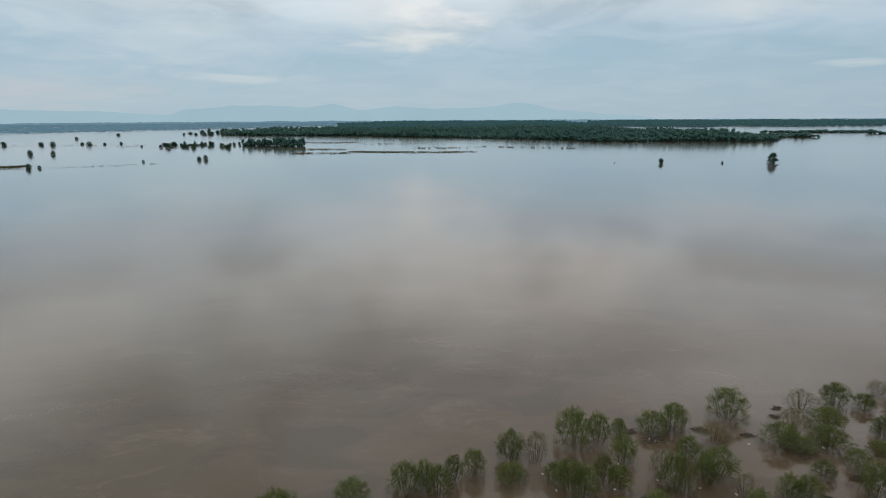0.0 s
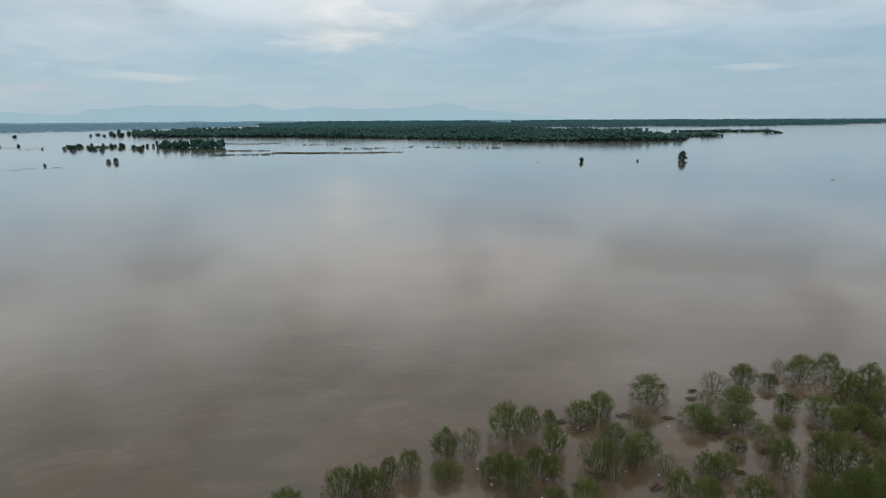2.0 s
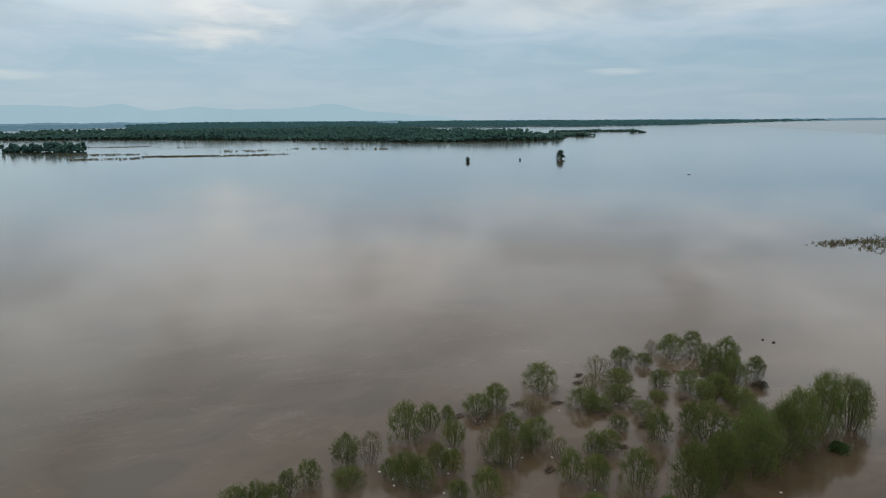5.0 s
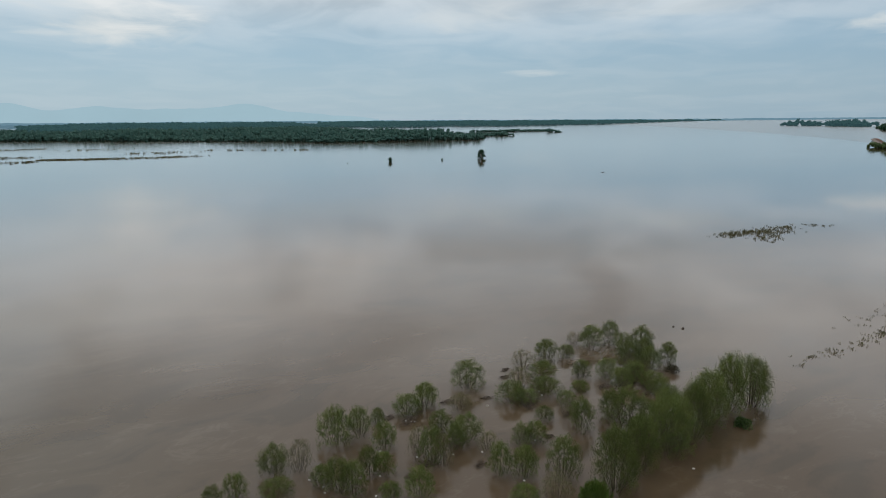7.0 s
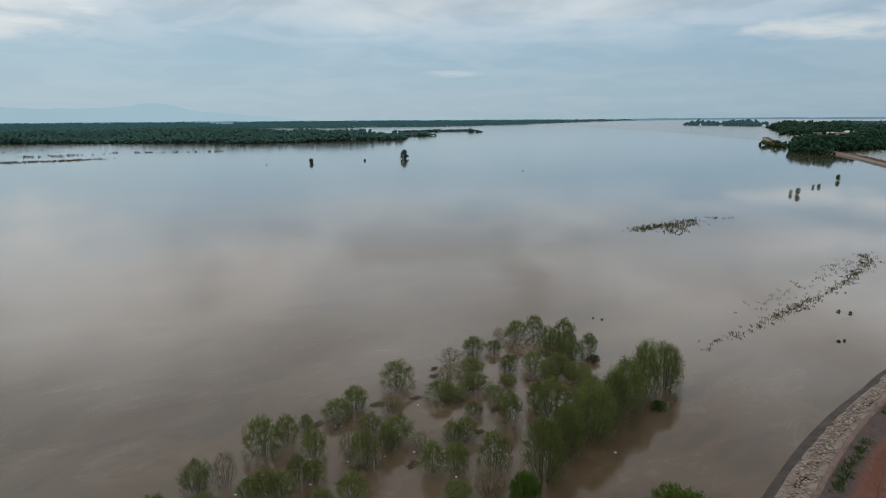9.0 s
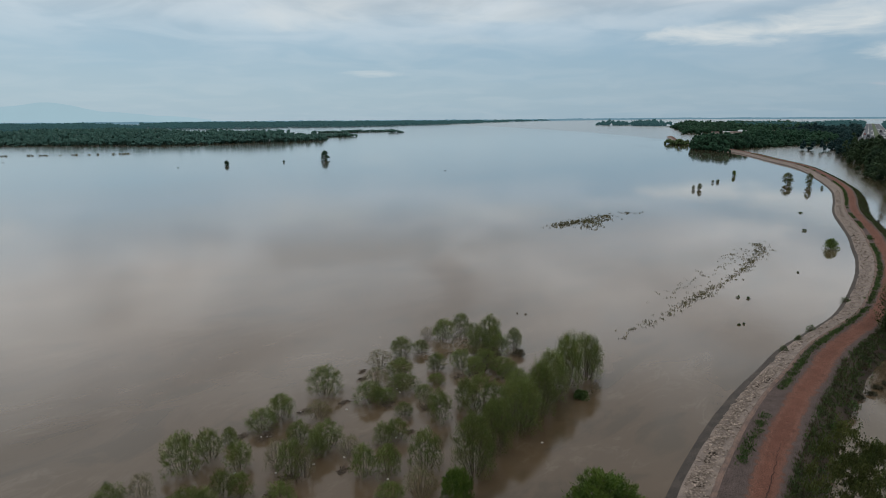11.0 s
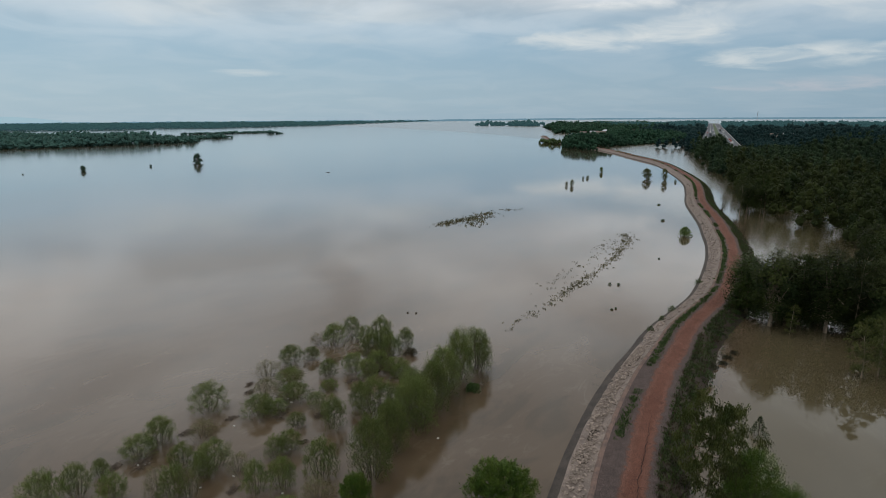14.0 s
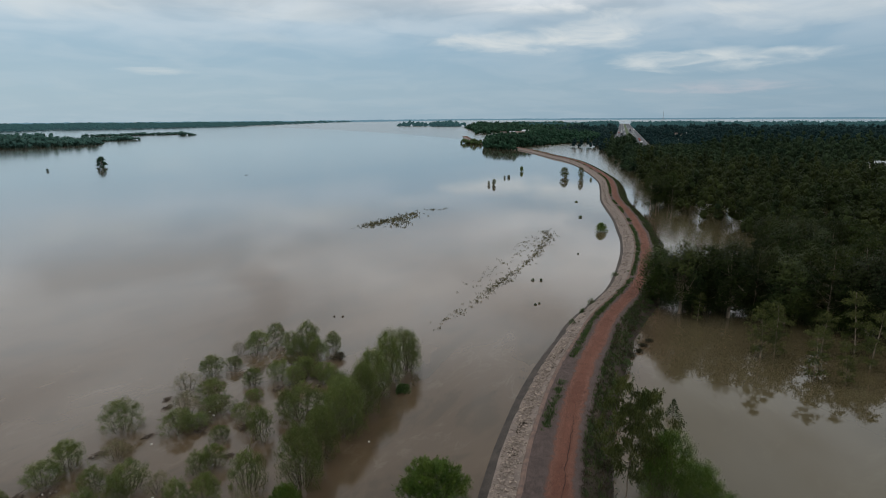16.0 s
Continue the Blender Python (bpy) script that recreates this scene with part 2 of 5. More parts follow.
GROVE_LEAF = material("grove_leaf", (0.020, 0.054, 0.034), (0.042, 0.092, 0.054), 0.02, 0.6, island=0.35, thin=0.25, specular=0.03, stretch=(1, 1, 0.15), crowns=0.12)
RIVER_LEAF = material("river_tree_leaf", (0.028, 0.068, 0.042), (0.054, 0.105, 0.06), 0.4, 0.6, island=0.4, thing=0.2, thin=0.2, specular=0.03)
REED = material("drowned_reed", (0.085, 0.085, 0.042), (0.13, 0.125, 0.06), 0.6, 0.7, island=0.4, thin=0.2)
GRASS = material("bank_grass", (0.042, 0.082, 0.022), (0.075, 0.11, 0.034), 0.5, 0.6, island=0.45, thin=0.25)
WEED = material("bank_weed", (0.034, 0.042, 0.02), (0.08, 0.056, 0.034), 0.4, 0.65, island=0.45, thin=0.2)
RIM = material("pale_berm", (0.20, 0.135, 0.11), (0.125, 0.092, 0.08), 1.3, 0.9, bump=0.04, fine=0.6)
SOIL = material("red_soil", (0.052, 0.038, 0.028), (0.040, 0.032, 0.025), 0.7, 0.95, bump=0.06, fine=0.4)
RUBBLE = material("rubble_bed", (0.17, 0.14, 0.125), (0.26, 0.215, 0.185), 1.0, 0.95, bump=0.05, fine=0.5)
STONE = material("limestone", (0.37, 0.305, 0.258), (0.25, 0.205, 0.172), 1.5, 0.9, bump=0.02, fine=0.25, thing=0.3, island=0.3)
SHEET = material("geotextile", (0.046, 0.040, 0.036), (0.078, 0.066, 0.057), 0.8, 0.85, bump=0.03, fine=0.7)
# near-black colour stands for the shade down in the crack
CRACK = material("crack_shadow_soil", (0.035, 0.022, 0.018), (0.05, 0.03, 0.024), 2.0, 1.0)
WOOD = material("driftwood", (0.07, 0.055, 0.042), (0.14, 0.11, 0.085), 2.5, 0.9, bump=0.01, fine=0.3, island=0.3)
FOAM = material("white_plastic", (0.78, 0.76, 0.72), (0.66, 0.63, 0.58), 4.0, 0.5)
ASPHALT = material("grey_asphalt", (0.066, 0.076, 0.088), (0.088, 0.098, 0.11), 0.05, 0.8, fine=0.1)
MARKING = material("road_paint", (0.75, 0.75, 0.72), (0.6, 0.6, 0.58), 0.5, 0.7)
METAL_ROOF = material("metal_roof", (0.40, 0.44, 0.47), (0.30, 0.33, 0.35), 0.3, 0.45, fine=0.1, thing=0.35)
TILE_ROOF = material("clay_roof", (0.19, 0.14, 0.12), (0.14, 0.11, 0.10), 0.6, 0.85, fine=0.2, thing=0.3)
PLASTER = material("plaster", (0.55, 0.52, 0.46), (0.46, 0.42, 0.37), 0.5, 0.9, fine=0.1, thing=0.2)
PANE = material("dark_pane", (0.03, 0.035, 0.04), (0.045, 0.05, 0.055), 1.0, 0.15, specular=0.6)
RUBBER = material("tyre_rubber", (0.02, 0.02, 0.02), (0.03, 0.03, 0.03), 5.0, 0.9)
PAINT = material("white_vehicle_paint", (0.7, 0.71, 0.72), (0.6, 0.61, 0.62), 1.0, 0.35)
PAINT_DARK = material("dark_vehicle_paint", (0.05, 0.055, 0.065), (0.08, 0.08, 0.085), 1.0, 0.35)
PAINT_RED = material("red_vehicle_paint", (0.28, 0.05, 0.04), (0.22, 0.05, 0.04), 1.0, 0.4)
STEEL = material("galvanised_steel", (0.32, 0.33, 0.34), (0.24, 0.24, 0.25), 1.0, 0.5)


def track_surface():
    """Red laterite worn by wheels, fading into dark gravel at both sides."""
    m = bpy.data.materials.new("laterite_track")
    m.use_nodes = True
    t = m.node_tree
    p = t.nodes["Principled BSDF"]
    p.inputs["Roughness"].default_value = 0.93
    p.inputs["Specular IOR Level"].default_value = 0.2
    coord = t.nodes.new("ShaderNodeTexCoord")
    axes = t.nodes.new("ShaderNodeSeparateXYZ")
    wire(t, coord.outputs["UV"], axes.inputs[0])
    big = node(t, "ShaderNodeTexNoise", Scale=0.35, Detail=6.0, Roughness=0.65)
    mid = node(t, "ShaderNodeTexNoise", Scale=1.6, Detail=6.0, Roughness=0.7)
    pebble = node(t, "ShaderNodeTexVoronoi", Scale=6.5)
    grit = node(t, "ShaderNodeTexNoise", Scale=14.0, Detail=4.0, Roughness=0.7)
    for n in (big, mid, pebble, grit):
        wire(t, coord.outputs["Object"], n.inputs["Vector"])
    off = maths(t, "ABSOLUTE", maths(t, "ADD", axes.outputs[1], 0.0))
    off = maths(t, "ADD", off, maths(t, "MULTIPLY", maths(t, "SUBTRACT", mid.outputs["Fac"], 0.5), 1.5))
    off = maths(t, "ADD", off, maths(t, "MULTIPLY", maths(t, "SUBTRACT", big.outputs["Fac"], 0.5), 0.9))
    red = ramp(t, off, 1.15, 0.75)
    gravel = blend(t, ramp(t, mid.outputs["Fac"], 0.3, 0.7), (0.078, 0.060, 0.056), (0.118, 0.090, 0.082))
    dirt = blend(t, ramp(t, big.outputs["Fac"], 0.3, 0.7), (0.132, 0.058, 0.041), (0.176, 0.080, 0.056))
    rut = maths(t, "ABSOLUTE", maths(t, "SUBTRACT", off, 0.72))
    dirt = blend(t, maths(t, "MULTIPLY", ramp(t, rut, 0.3, 0.05), 0.5), dirt, (0.193, 0.101, 0.075))
    dirt = blend(t, maths(t, "MULTIPLY", ramp(t, mid.outputs["Fac"], 0.5, 0.28), 0.6), dirt, (0.088, 0.046, 0.036))
    c = blend(t, red, gravel, dirt)
    c = blend(t, maths(t, "MULTIPLY", maths(t, "MULTIPLY", ramp(t, pebble.outputs["Distance"], 0.22, 0.1), ramp(t, grit.outputs["Fac"], 0.5, 0.66)), 0.7), c, (0.30, 0.25, 0.22))
    g = maths(t, "ADD", maths(t, "MULTIPLY", maths(t, "SUBTRACT", grit.outputs["Fac"], 0.5), 2.6), 0.95)
    c = blend(t, 1.0, c, grey(t, g), "MULTIPLY")
    wire(t, c, p.inputs["Base Color"])
    b = node(t, "ShaderNodeBump", Strength=1.0, Distance=0.08)
    wire(t, grit.outputs["Fac"], b.inputs["Height"])
    wire(t, b.outputs[0], p.inputs["Normal"])
    return m


TRACK = track_surface()


# A dull surface whose distance haze is put in as a bluish emission.
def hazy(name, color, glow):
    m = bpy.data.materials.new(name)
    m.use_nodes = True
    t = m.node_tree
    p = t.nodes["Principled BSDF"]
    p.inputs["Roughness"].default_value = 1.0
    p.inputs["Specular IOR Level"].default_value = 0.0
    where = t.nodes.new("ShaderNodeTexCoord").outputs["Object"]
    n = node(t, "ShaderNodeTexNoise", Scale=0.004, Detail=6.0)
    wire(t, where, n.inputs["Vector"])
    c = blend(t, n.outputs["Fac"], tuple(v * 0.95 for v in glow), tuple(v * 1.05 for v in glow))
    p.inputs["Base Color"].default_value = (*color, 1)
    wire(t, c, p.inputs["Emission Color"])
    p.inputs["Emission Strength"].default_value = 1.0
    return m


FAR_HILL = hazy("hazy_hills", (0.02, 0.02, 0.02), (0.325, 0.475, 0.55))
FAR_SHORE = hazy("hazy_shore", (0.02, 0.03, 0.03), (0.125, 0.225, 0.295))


WOODS_NEAR = material("forest_canopy_leaf", (0.013, 0.028, 0.017), (0.046, 0.070, 0.033), 0.02, 0.6, island=0.35, thin=0.2, specular=0.03, stretch=(1, 1, 0.15), crowns=0.13)
CANOPY = material("gum_canopy_leaf", (0.012, 0.023, 0.009), (0.050, 0.062, 0.019), 0.03, 0.5, island=0.35, thin=0.2, specular=0.06, stretch=(1, 1, 0.15), crowns=0.2)
# leaf colour shifted to blue, with distance haze painted in
CANOPY_FAR = material("hazy_canopy_leaf", (0.012, 0.031, 0.034), (0.028, 0.057, 0.055), 0.02, 0.6, island=0.3, thin=0.2, specular=0.02, stretch=(1, 1, 0.15), crowns=0.08)
# woods beyond a kilometre: the glow adds painted haze over dark leaves
DISTANT = hazy("hazy_distant_woodland", (0.03, 0.05, 0.05), (0.085, 0.16, 0.215))
DISTANT_NEAR = hazy("hazy_middle_woodland", (0.018, 0.042, 0.032), (0.022, 0.052, 0.062))


# ---------------------------------------------------------------- geometry helpers
def solid(name, verts, faces, mat, parent=None, label="", smooth=False):
    """One mesh object from vertices and faces, under a parent if there is one."""
    me = bpy.data.meshes.new(name)
    me.from_pydata([tuple(v) for v in verts], [], [tuple(int(i) for i in f) for f in faces])
    me.materials.append(mat)
    if smooth:
        me.polygons.foreach_set("use_smooth", [True] * len(me.polygons))
    me.update()
    ob = new(name, me)
    if parent is not None:
        ob.parent = parent
    if label:
        ob["label"] = label
    return ob


class Heap:
    """Vertices and faces that grow into one mesh."""

    def __init__(self):
        self.v, self.f, self.n = [], [], 0

    def add(self, verts, faces):
        self.v.extend(map(tuple, verts))
        self.f.extend(tuple(i + self.n for i in f) for f in faces)
        self.n = len(self.v)

    def tube(self, points, radii, sides=5):
        points = [Vector(p) for p in points]
        verts, faces = [], []
        for i, p in enumerate(points):
            way = (points[min(i + 1, len(points) - 1)] - points[max(i - 1, 0)]).normalized()
            side = way.orthogonal().normalized()
            other = way.cross(side)
            for k in range(sides):
                w = 2 * math.pi * k / sides
                verts.append(p + (side * math.cos(w) + other * math.sin(w)) * radii[i])
        for i in range(len(points) - 1):
            for k in range(sides):
                j = (k + 1) % sides
                faces.append((i * sides + k, i * sides + j, (i + 1) * sides + j, (i + 1) * sides + k))
        faces.append(tuple(range((len(points) - 1) * sides, len(points) * sides)))
        self.add(verts, faces)

    def leaves(self, at, way, length, width, rng):
        """Diamond leaves: arrays of places and directions, with arrays of length and width."""
        at, way = np.asarray(at, float), np.asarray(way, float)
        n = len(at)
        if not n:
            return
        way = way / (np.linalg.norm(way, axis=1, keepdims=True) + 1e-9)
        side = np.cross(way, rng.normal(size=(n, 3)))
        side /= np.linalg.norm(side, axis=1, keepdims=True) + 1e-9
        length, width = np.broadcast_to(length, n)[:, None], np.broadcast_to(width, n)[:, None]
        q = np.stack([at, at + way * length * 0.5 + side * width * 0.5, at + way * length, at + way * length * 0.5 - side * width * 0.5], 1)
        base = self.n + 4 * np.arange(n)[:, None] + np.arange(4)
        self.v.extend(map(tuple, q.reshape(-1, 3).tolist()))
        self.f.extend(map(tuple, base.tolist()))
        self.n = len(self.v)

    def blades(self, at, way, length, width, rng):
        """Narrow pointed leaves of one triangle each."""
        n = len(at)
        way = way / (np.linalg.norm(way, axis=1, keepdims=True) + 1e-9)
        side = np.cross(way, rng.normal(size=(n, 3)))
        side /= np.linalg.norm(side, axis=1, keepdims=True) + 1e-9
        length, width = np.broadcast_to(length, n)[:, None], np.broadcast_to(width, n)[:, None]
        q = np.stack([at - side * width * 0.5, at + side * width * 0.5, at + way * length], 1)
        base = self.n + 3 * np.arange(n)[:, None] + np.arange(3)
        self.v.extend(map(tuple, q.reshape(-1, 3).tolist()))
        self.f.extend(map(tuple, base.tolist()))
        self.n = len(self.v)

    def flakes(self, at, size, rng, face=None):
        """Small triangles that turn every way round their places."""
        n = len(at)
        a = rng.normal(size=(n, 3)) + np.array([0, 0, 0.2])
        if face is not None:
            a = np.cross(face, a)
        a /= np.linalg.norm(a, axis=1, keepdims=True) + 1e-9
        b = np.cross(a, rng.normal(size=(n, 3)) if face is None else face)
        b /= np.linalg.norm(b, axis=1, keepdims=True) + 1e-9
        k = size[:, None]
        q = np.stack([at + a * k * 0.6, at - a * k * 0.35 + b * k * 0.55, at - a * k * 0.35 - b * k * 0.55], 1)
        base = self.n + 3 * np.arange(n)[:, None] + np.arange(3)
        self.v.extend(map(tuple, q.reshape(-1, 3).tolist()))
        self.f.extend(map(tuple, base.tolist()))
        self.n = len(self.v)

    def made(self, name, mat, parent=None, label="", smooth=False):
        return solid(name, self.v, self.f, mat, parent, label, smooth)


def empty(name, m=None):
    ob = new(name)
    if m is not None:
        ob.matrix_basis = m
    return ob


def box(heap, x0, x1, y0, y1, z0, z1):
    v = [(x, y, z) for z in (z0, z1) for y in (y0, y1) for x in (x0, x1)]
    heap.add(v, [(0, 2, 3, 1), (4, 5, 7, 6), (0, 1, 5, 4), (2, 6, 7, 3), (0, 4, 6, 2), (1, 3, 7, 5)])


def spline(points, step):
    """Points every step metres along a smooth line through the plan's points."""
    p = [Vector((*q, 0)) for q in points]
    p = [p[0] * 2 - p[1], *p, p[-1] * 2 - p[-2]]
    out = []
    for i in range(1, len(p) - 2):
        n = max(2, int((p[i + 1] - p[i]).length / step))
        for k in range(n):
            u = k / n
            a, b, c, d = p[i - 1], p[i], p[i + 1], p[i + 2]
            out.append(0.5 * ((2 * b) + (c - a) * u + (2 * a - 5 * b + 4 * c - d) * u * u + (3 * b - a - 3 * c + d) * u ** 3))
    out.append(p[-2])
    return out


# ---------------------------------------------------------------- water
water = solid("water", [(-4990, -4990, 0), (4990, -4990, 0), (4990, 4990, 0), (-4990, 4990, 0)], [(0, 1, 2, 3)], WATER)
tagged(water, "silty brown flood water with a calm reflecting surface", "water", kind="structure")

# ---------------------------------------------------------------- dike with its track
DIKE = [(-70, -24), (-20, -6), (10, 3.6), (35.2, 10.7), (45.5, 13.2), (57.7, 15.3), (66.8, 16.2), (75.4, 17.0), (94.0, 16.9),
        (115.1, 19.8), (131.8, 23.4), (145.1, 27.4), (161.4, 32.5), (193.9, 44.1), (225.4, 52.7), (253.7, 61.4), (294.7, 78.4),
        (347.1, 103.4), (391.3, 133.6), (444, 169.4), (500, 215), (600, 300), (740, 385)]
LINE = spline(DIKE, 1.0)
CREST = 1.4


def across():
    out = []
    for i, p in enumerate(LINE):
        w = (LINE[min(i + 1, len(LINE) - 1)] - LINE[max(i - 1, 0)]).normalized()
        out.append(Vector((-w.y, w.x, 0)))
    return out


SIDE = across()


def near_share(x):
    """1 where the berm is broad, 0 where it narrows."""
    return min(1.0, max(0.0, (92.0 - x) / 40.0))


def edge(name, i):
    s = near_share(LINE[i].x)
    jag = noise.noise(Vector((i * 0.13, len(name) * 3.1, 0))) * 0.22 + noise.noise(Vector((i * 0.45, len(name) * 5.3, 2))) * 0.1
    return {"water": 4.9 + 1.0 * s, "sheet": 4.45 + 0.75 * s + jag * 0.6, "stone": 4.3 + 0.75 * s, "rim": 2.1 + 0.75 * s, "berm": 1.65 + 0.6 * s + jag * 0.5,
            "track": 1.22 + jag, "far": -1.22 + jag, "verge": -1.65 + jag, "foot": -4.3}[name]


def strip(name, mat, rungs, first=0, last=None, parent=None, rough=0.03):
    """A ribbon along the dike; rungs: (offset or edge's name, extra offset, height)."""
    last = len(LINE) if last is None else last
    verts, faces, spots, k = [], [], [], len(rungs)
    for i in range(first, last):
        for j, (e, plus, z) in enumerate(rungs):
            o = (edge(e, i) if isinstance(e, str) else e) + plus
            p = LINE[i] + SIDE[i] * o
            verts.append((p.x, p.y, z + noise.noise(Vector((p.x * 0.9, p.y * 0.9, j))) * rough))
            spots.append((i * 1.0, o))
    for i in range(last - first - 1):
        for j in range(k - 1):
            faces.append((i * k + j, i * k + j + 1, (i + 1) * k + j + 1, (i + 1) * k + j))
    faces = [f[::-1] for f in faces]
    ob = solid(name, verts, faces, mat, parent, smooth=True)
    layer = ob.data.uv_layers.new(name="along")
    for loop in ob.data.loops:
        layer.data[loop.index].uv = spots[loop.vertex_index]
    return ob


dike = strip("embankment", SOIL, [(6.6, 0, -0.9), ("sheet", -0.1, 0.16), ("rim", 0.1, CREST - 0.25), ("berm", 0, CREST - 0.12), ("far", 0, CREST - 0.1), ("verge", 0, CREST - 0.12), ("verge", -0.7, CREST - 0.25), ("verge", -1.5, CREST - 0.75), ("foot", 0.3, -0.05), ("foot", -1.2, -0.9)], rough=0.12)
tagged(dike, "long curving earth dike of reddish soil above the flood", "embankment", kind="structure")
sheet = strip("geotextile_sheet", SHEET, [("water", 0.9, -0.36), ("water", 0.3, -0.1), ("water", 0, 0.06), ("sheet", 0.05, 0.27), ("stone", -0.5, 0.36)], rough=0.025)
tagged(sheet, "dark grey geotextile lining along the waterline of the dike", "lining", kind="structure")
bed = strip("revetment", RUBBLE, [("sheet", 0, 0.29), ("stone", -0.7, 0.56), ("stone", -1.4, 0.9), ("rim", 0.15, CREST - 0.08), ("rim", -0.05, CREST + 0.02)], rough=0.16)
tagged(bed, "sloping bed of pale broken rubble facing the river", "revetment", kind="structure")
berm = strip("berm_edge", RIM, [("rim", 0.2, CREST - 0.1), ("rim", 0.08, CREST + 0.08), ("rim", -0.12, CREST + 0.08), ("rim", -0.3, CREST - 0.05)], rough=0.05)
tagged(berm, "pale compacted ridge along the top of the rubble", "berm", kind="structure")
road = strip("road", TRACK, [("rim", -0.15, CREST - 0.01), ("berm", -0.3, CREST), (1.3, 0, CREST + 0.02), (1.0, 0, CREST + 0.03), (0.7, 0, CREST), (0.4, 0, CREST + 0.03), (0, 0, CREST + 0.055), (-0.4, 0, CREST + 0.03), (-0.7, 0, CREST), (-1.0, 0, CREST + 0.03), (-1.3, 0, CREST + 0.02), ("verge", -0.1, CREST - 0.06)], rough=0.03)
tagged(road, "unpaved red laterite track with dark gravel shoulders along the dike", "dirt road", kind="structure")


def index_at(x):
    return min(range(len(LINE)), key=lambda i: abs(LINE[i].x - x))


def track_crack():
    """A long jagged split in the near stretch of the track, as a dark ribbon laid on it."""
    verts, faces = [], []
    o, i0, i1 = -0.28, index_at(31), index_at(50)
    rnd = random.Random(5)
    n = (i1 - i0) * 4
    for k in range(n):
        u = i0 + k / 4
        i = int(u)
        p = LINE[i].lerp(LINE[i + 1], u - i)
        o += rnd.uniform(-0.075, 0.075) - (o + 0.2) * 0.08
        w = 0.02 * math.sin(math.pi * (k + 0.5) / n) * rnd.uniform(0.5, 1.4) + 0.008
        for s in (-w, w):
            q = p + SIDE[i] * (o + s)
            verts.append((q.x, q.y, CREST + 0.083))
    faces = [(2 * k, 2 * k + 1, 2 * k + 3, 2 * k + 2)[::-1] for k in range(n - 1)]
    solid("crack", verts, faces, CRACK, road, "long dark drying crack")


track_crack()


# ---------------------------------------------------------------- plants
def shrub(name, seed, h, w, stems, twigs, per_twig, leaf, bare, mat, label, category="shrub", group="flooded willow shrubs", foot=0.26):
    """Thin stems that fan out of the water into a dome whose twigs carry tufts of upright narrow leaves."""
    rng, rnd = np.random.default_rng(seed), random.Random(seed)
    green = Heap()
    thing = empty(name)
    lobes = [(rnd.uniform(0, 6.28), rnd.uniform(0.82, 1.12)) for k in range(5)]
    for s in range(stems):
        wood = Heap()
        turn = s * 2.4 + rnd.uniform(-0.4, 0.4)
        lean = math.sqrt((s + 0.3) / stems)
        out = Vector((math.cos(turn), math.sin(turn), 0))
        swell = max(lobes, key=lambda q: math.cos(q[0] - turn))[1]
        far = w * 0.44 * lean * swell * rnd.uniform(0.85, 1.08)
        top = h * (1 - 0.6 * lean ** 2.4) * rnd.uniform(0.84, 1.0) * (0.6 + 0.4 * swell) * 1.03
        base = w * 0.5 * foot * lean
        pts = []
        for k in range(5):
            u = k / 4
            q = out * (base + (far - base) * u ** 0.62)
            q.z = -0.3 + (top + 0.3) * u
            pts.append(q + Vector((rnd.uniform(-1, 1), rnd.uniform(-1, 1), 0)) * 0.02 * h * u)
        r = 0.0085 * h * rnd.uniform(0.6, 1.0)
        wood.tube(pts, [r * (1 - 0.8 * k / 4) for k in range(5)], 4)
        for b in range(twigs):
            u = bare + (1 - bare) * rnd.random() ** 0.66
            k = min(3, int(u * 4))
            start = pts[k].lerp(pts[k + 1], u * 4 - k)
            dirn = Vector((rnd.gauss(0, 0.7) + out.x * 0.25, rnd.gauss(0, 0.7) + out.y * 0.25, rnd.uniform(0.1, 1.1))).normalized()
            size = h * rnd.uniform(0.07, 0.16) * (1.25 - 0.5 * u)
            end = start + dirn * size
            wood.tube([start, end], [r * 0.32, r * 0.1], 3)
            thick = 0.3 + 0.7 * min(1.0, max(0.0, (start.z / h - 0.15) / 0.45))
            m = max(1, int(per_twig * rnd.uniform(0.6, 1.4) * thick))
            us = rng.uniform(0.1, 1.15, m)[:, None]
            at = np.array(start) * (1 - us) + np.array(end) * us + rng.normal(0, 0.017 * h, (m, 3))
            way = np.array(dirn) * 0.8 + rng.normal(0, 0.38, (m, 3)) + np.array([0, 0, 0.55])
            green.blades(at, way, leaf * rng.uniform(0.7, 1.4, m), leaf * 0.3 * rng.uniform(0.7, 1.25, m), rng)
        wood.made("stem", TWIG, thing)
    # the leafy shell of the dome, thinner towards the water
    for k in range(int(stems * twigs * 1.05)):
        turn, t = rnd.uniform(0, 6.28), 1.0 - 1.36 * rnd.random() ** 1.1
        swell = max(lobes, key=lambda q: math.cos(q[0] - turn))[1] * rnd.choice((rnd.uniform(0.5, 0.8), rnd.uniform(0.78, 1.08), rnd.uniform(0.78, 1.08)))
        r = w * 0.47 * math.sqrt(max(0.02, 1 - t * t)) * swell
        at = np.array([math.cos(turn) * r, math.sin(turn) * r, h * (0.34 + (0.62 if t > 0 else 0.9) * t * (0.55 + 0.45 * swell))])
        m = max(2, int(per_twig * rnd.uniform(0.5, 1.3)))
        spot = at + rng.normal(0, 0.03 * h, (m, 3)) * np.array([1, 1, 1.3])
        way = np.array([math.cos(turn) * 0.35, math.sin(turn) * 0.35, 0.8]) + rng.normal(0, 0.4, (m, 3))
        green.blades(spot, way, leaf * rng.uniform(0.7, 1.4, m), leaf * 0.3 * rng.uniform(0.7, 1.25, m), rng)
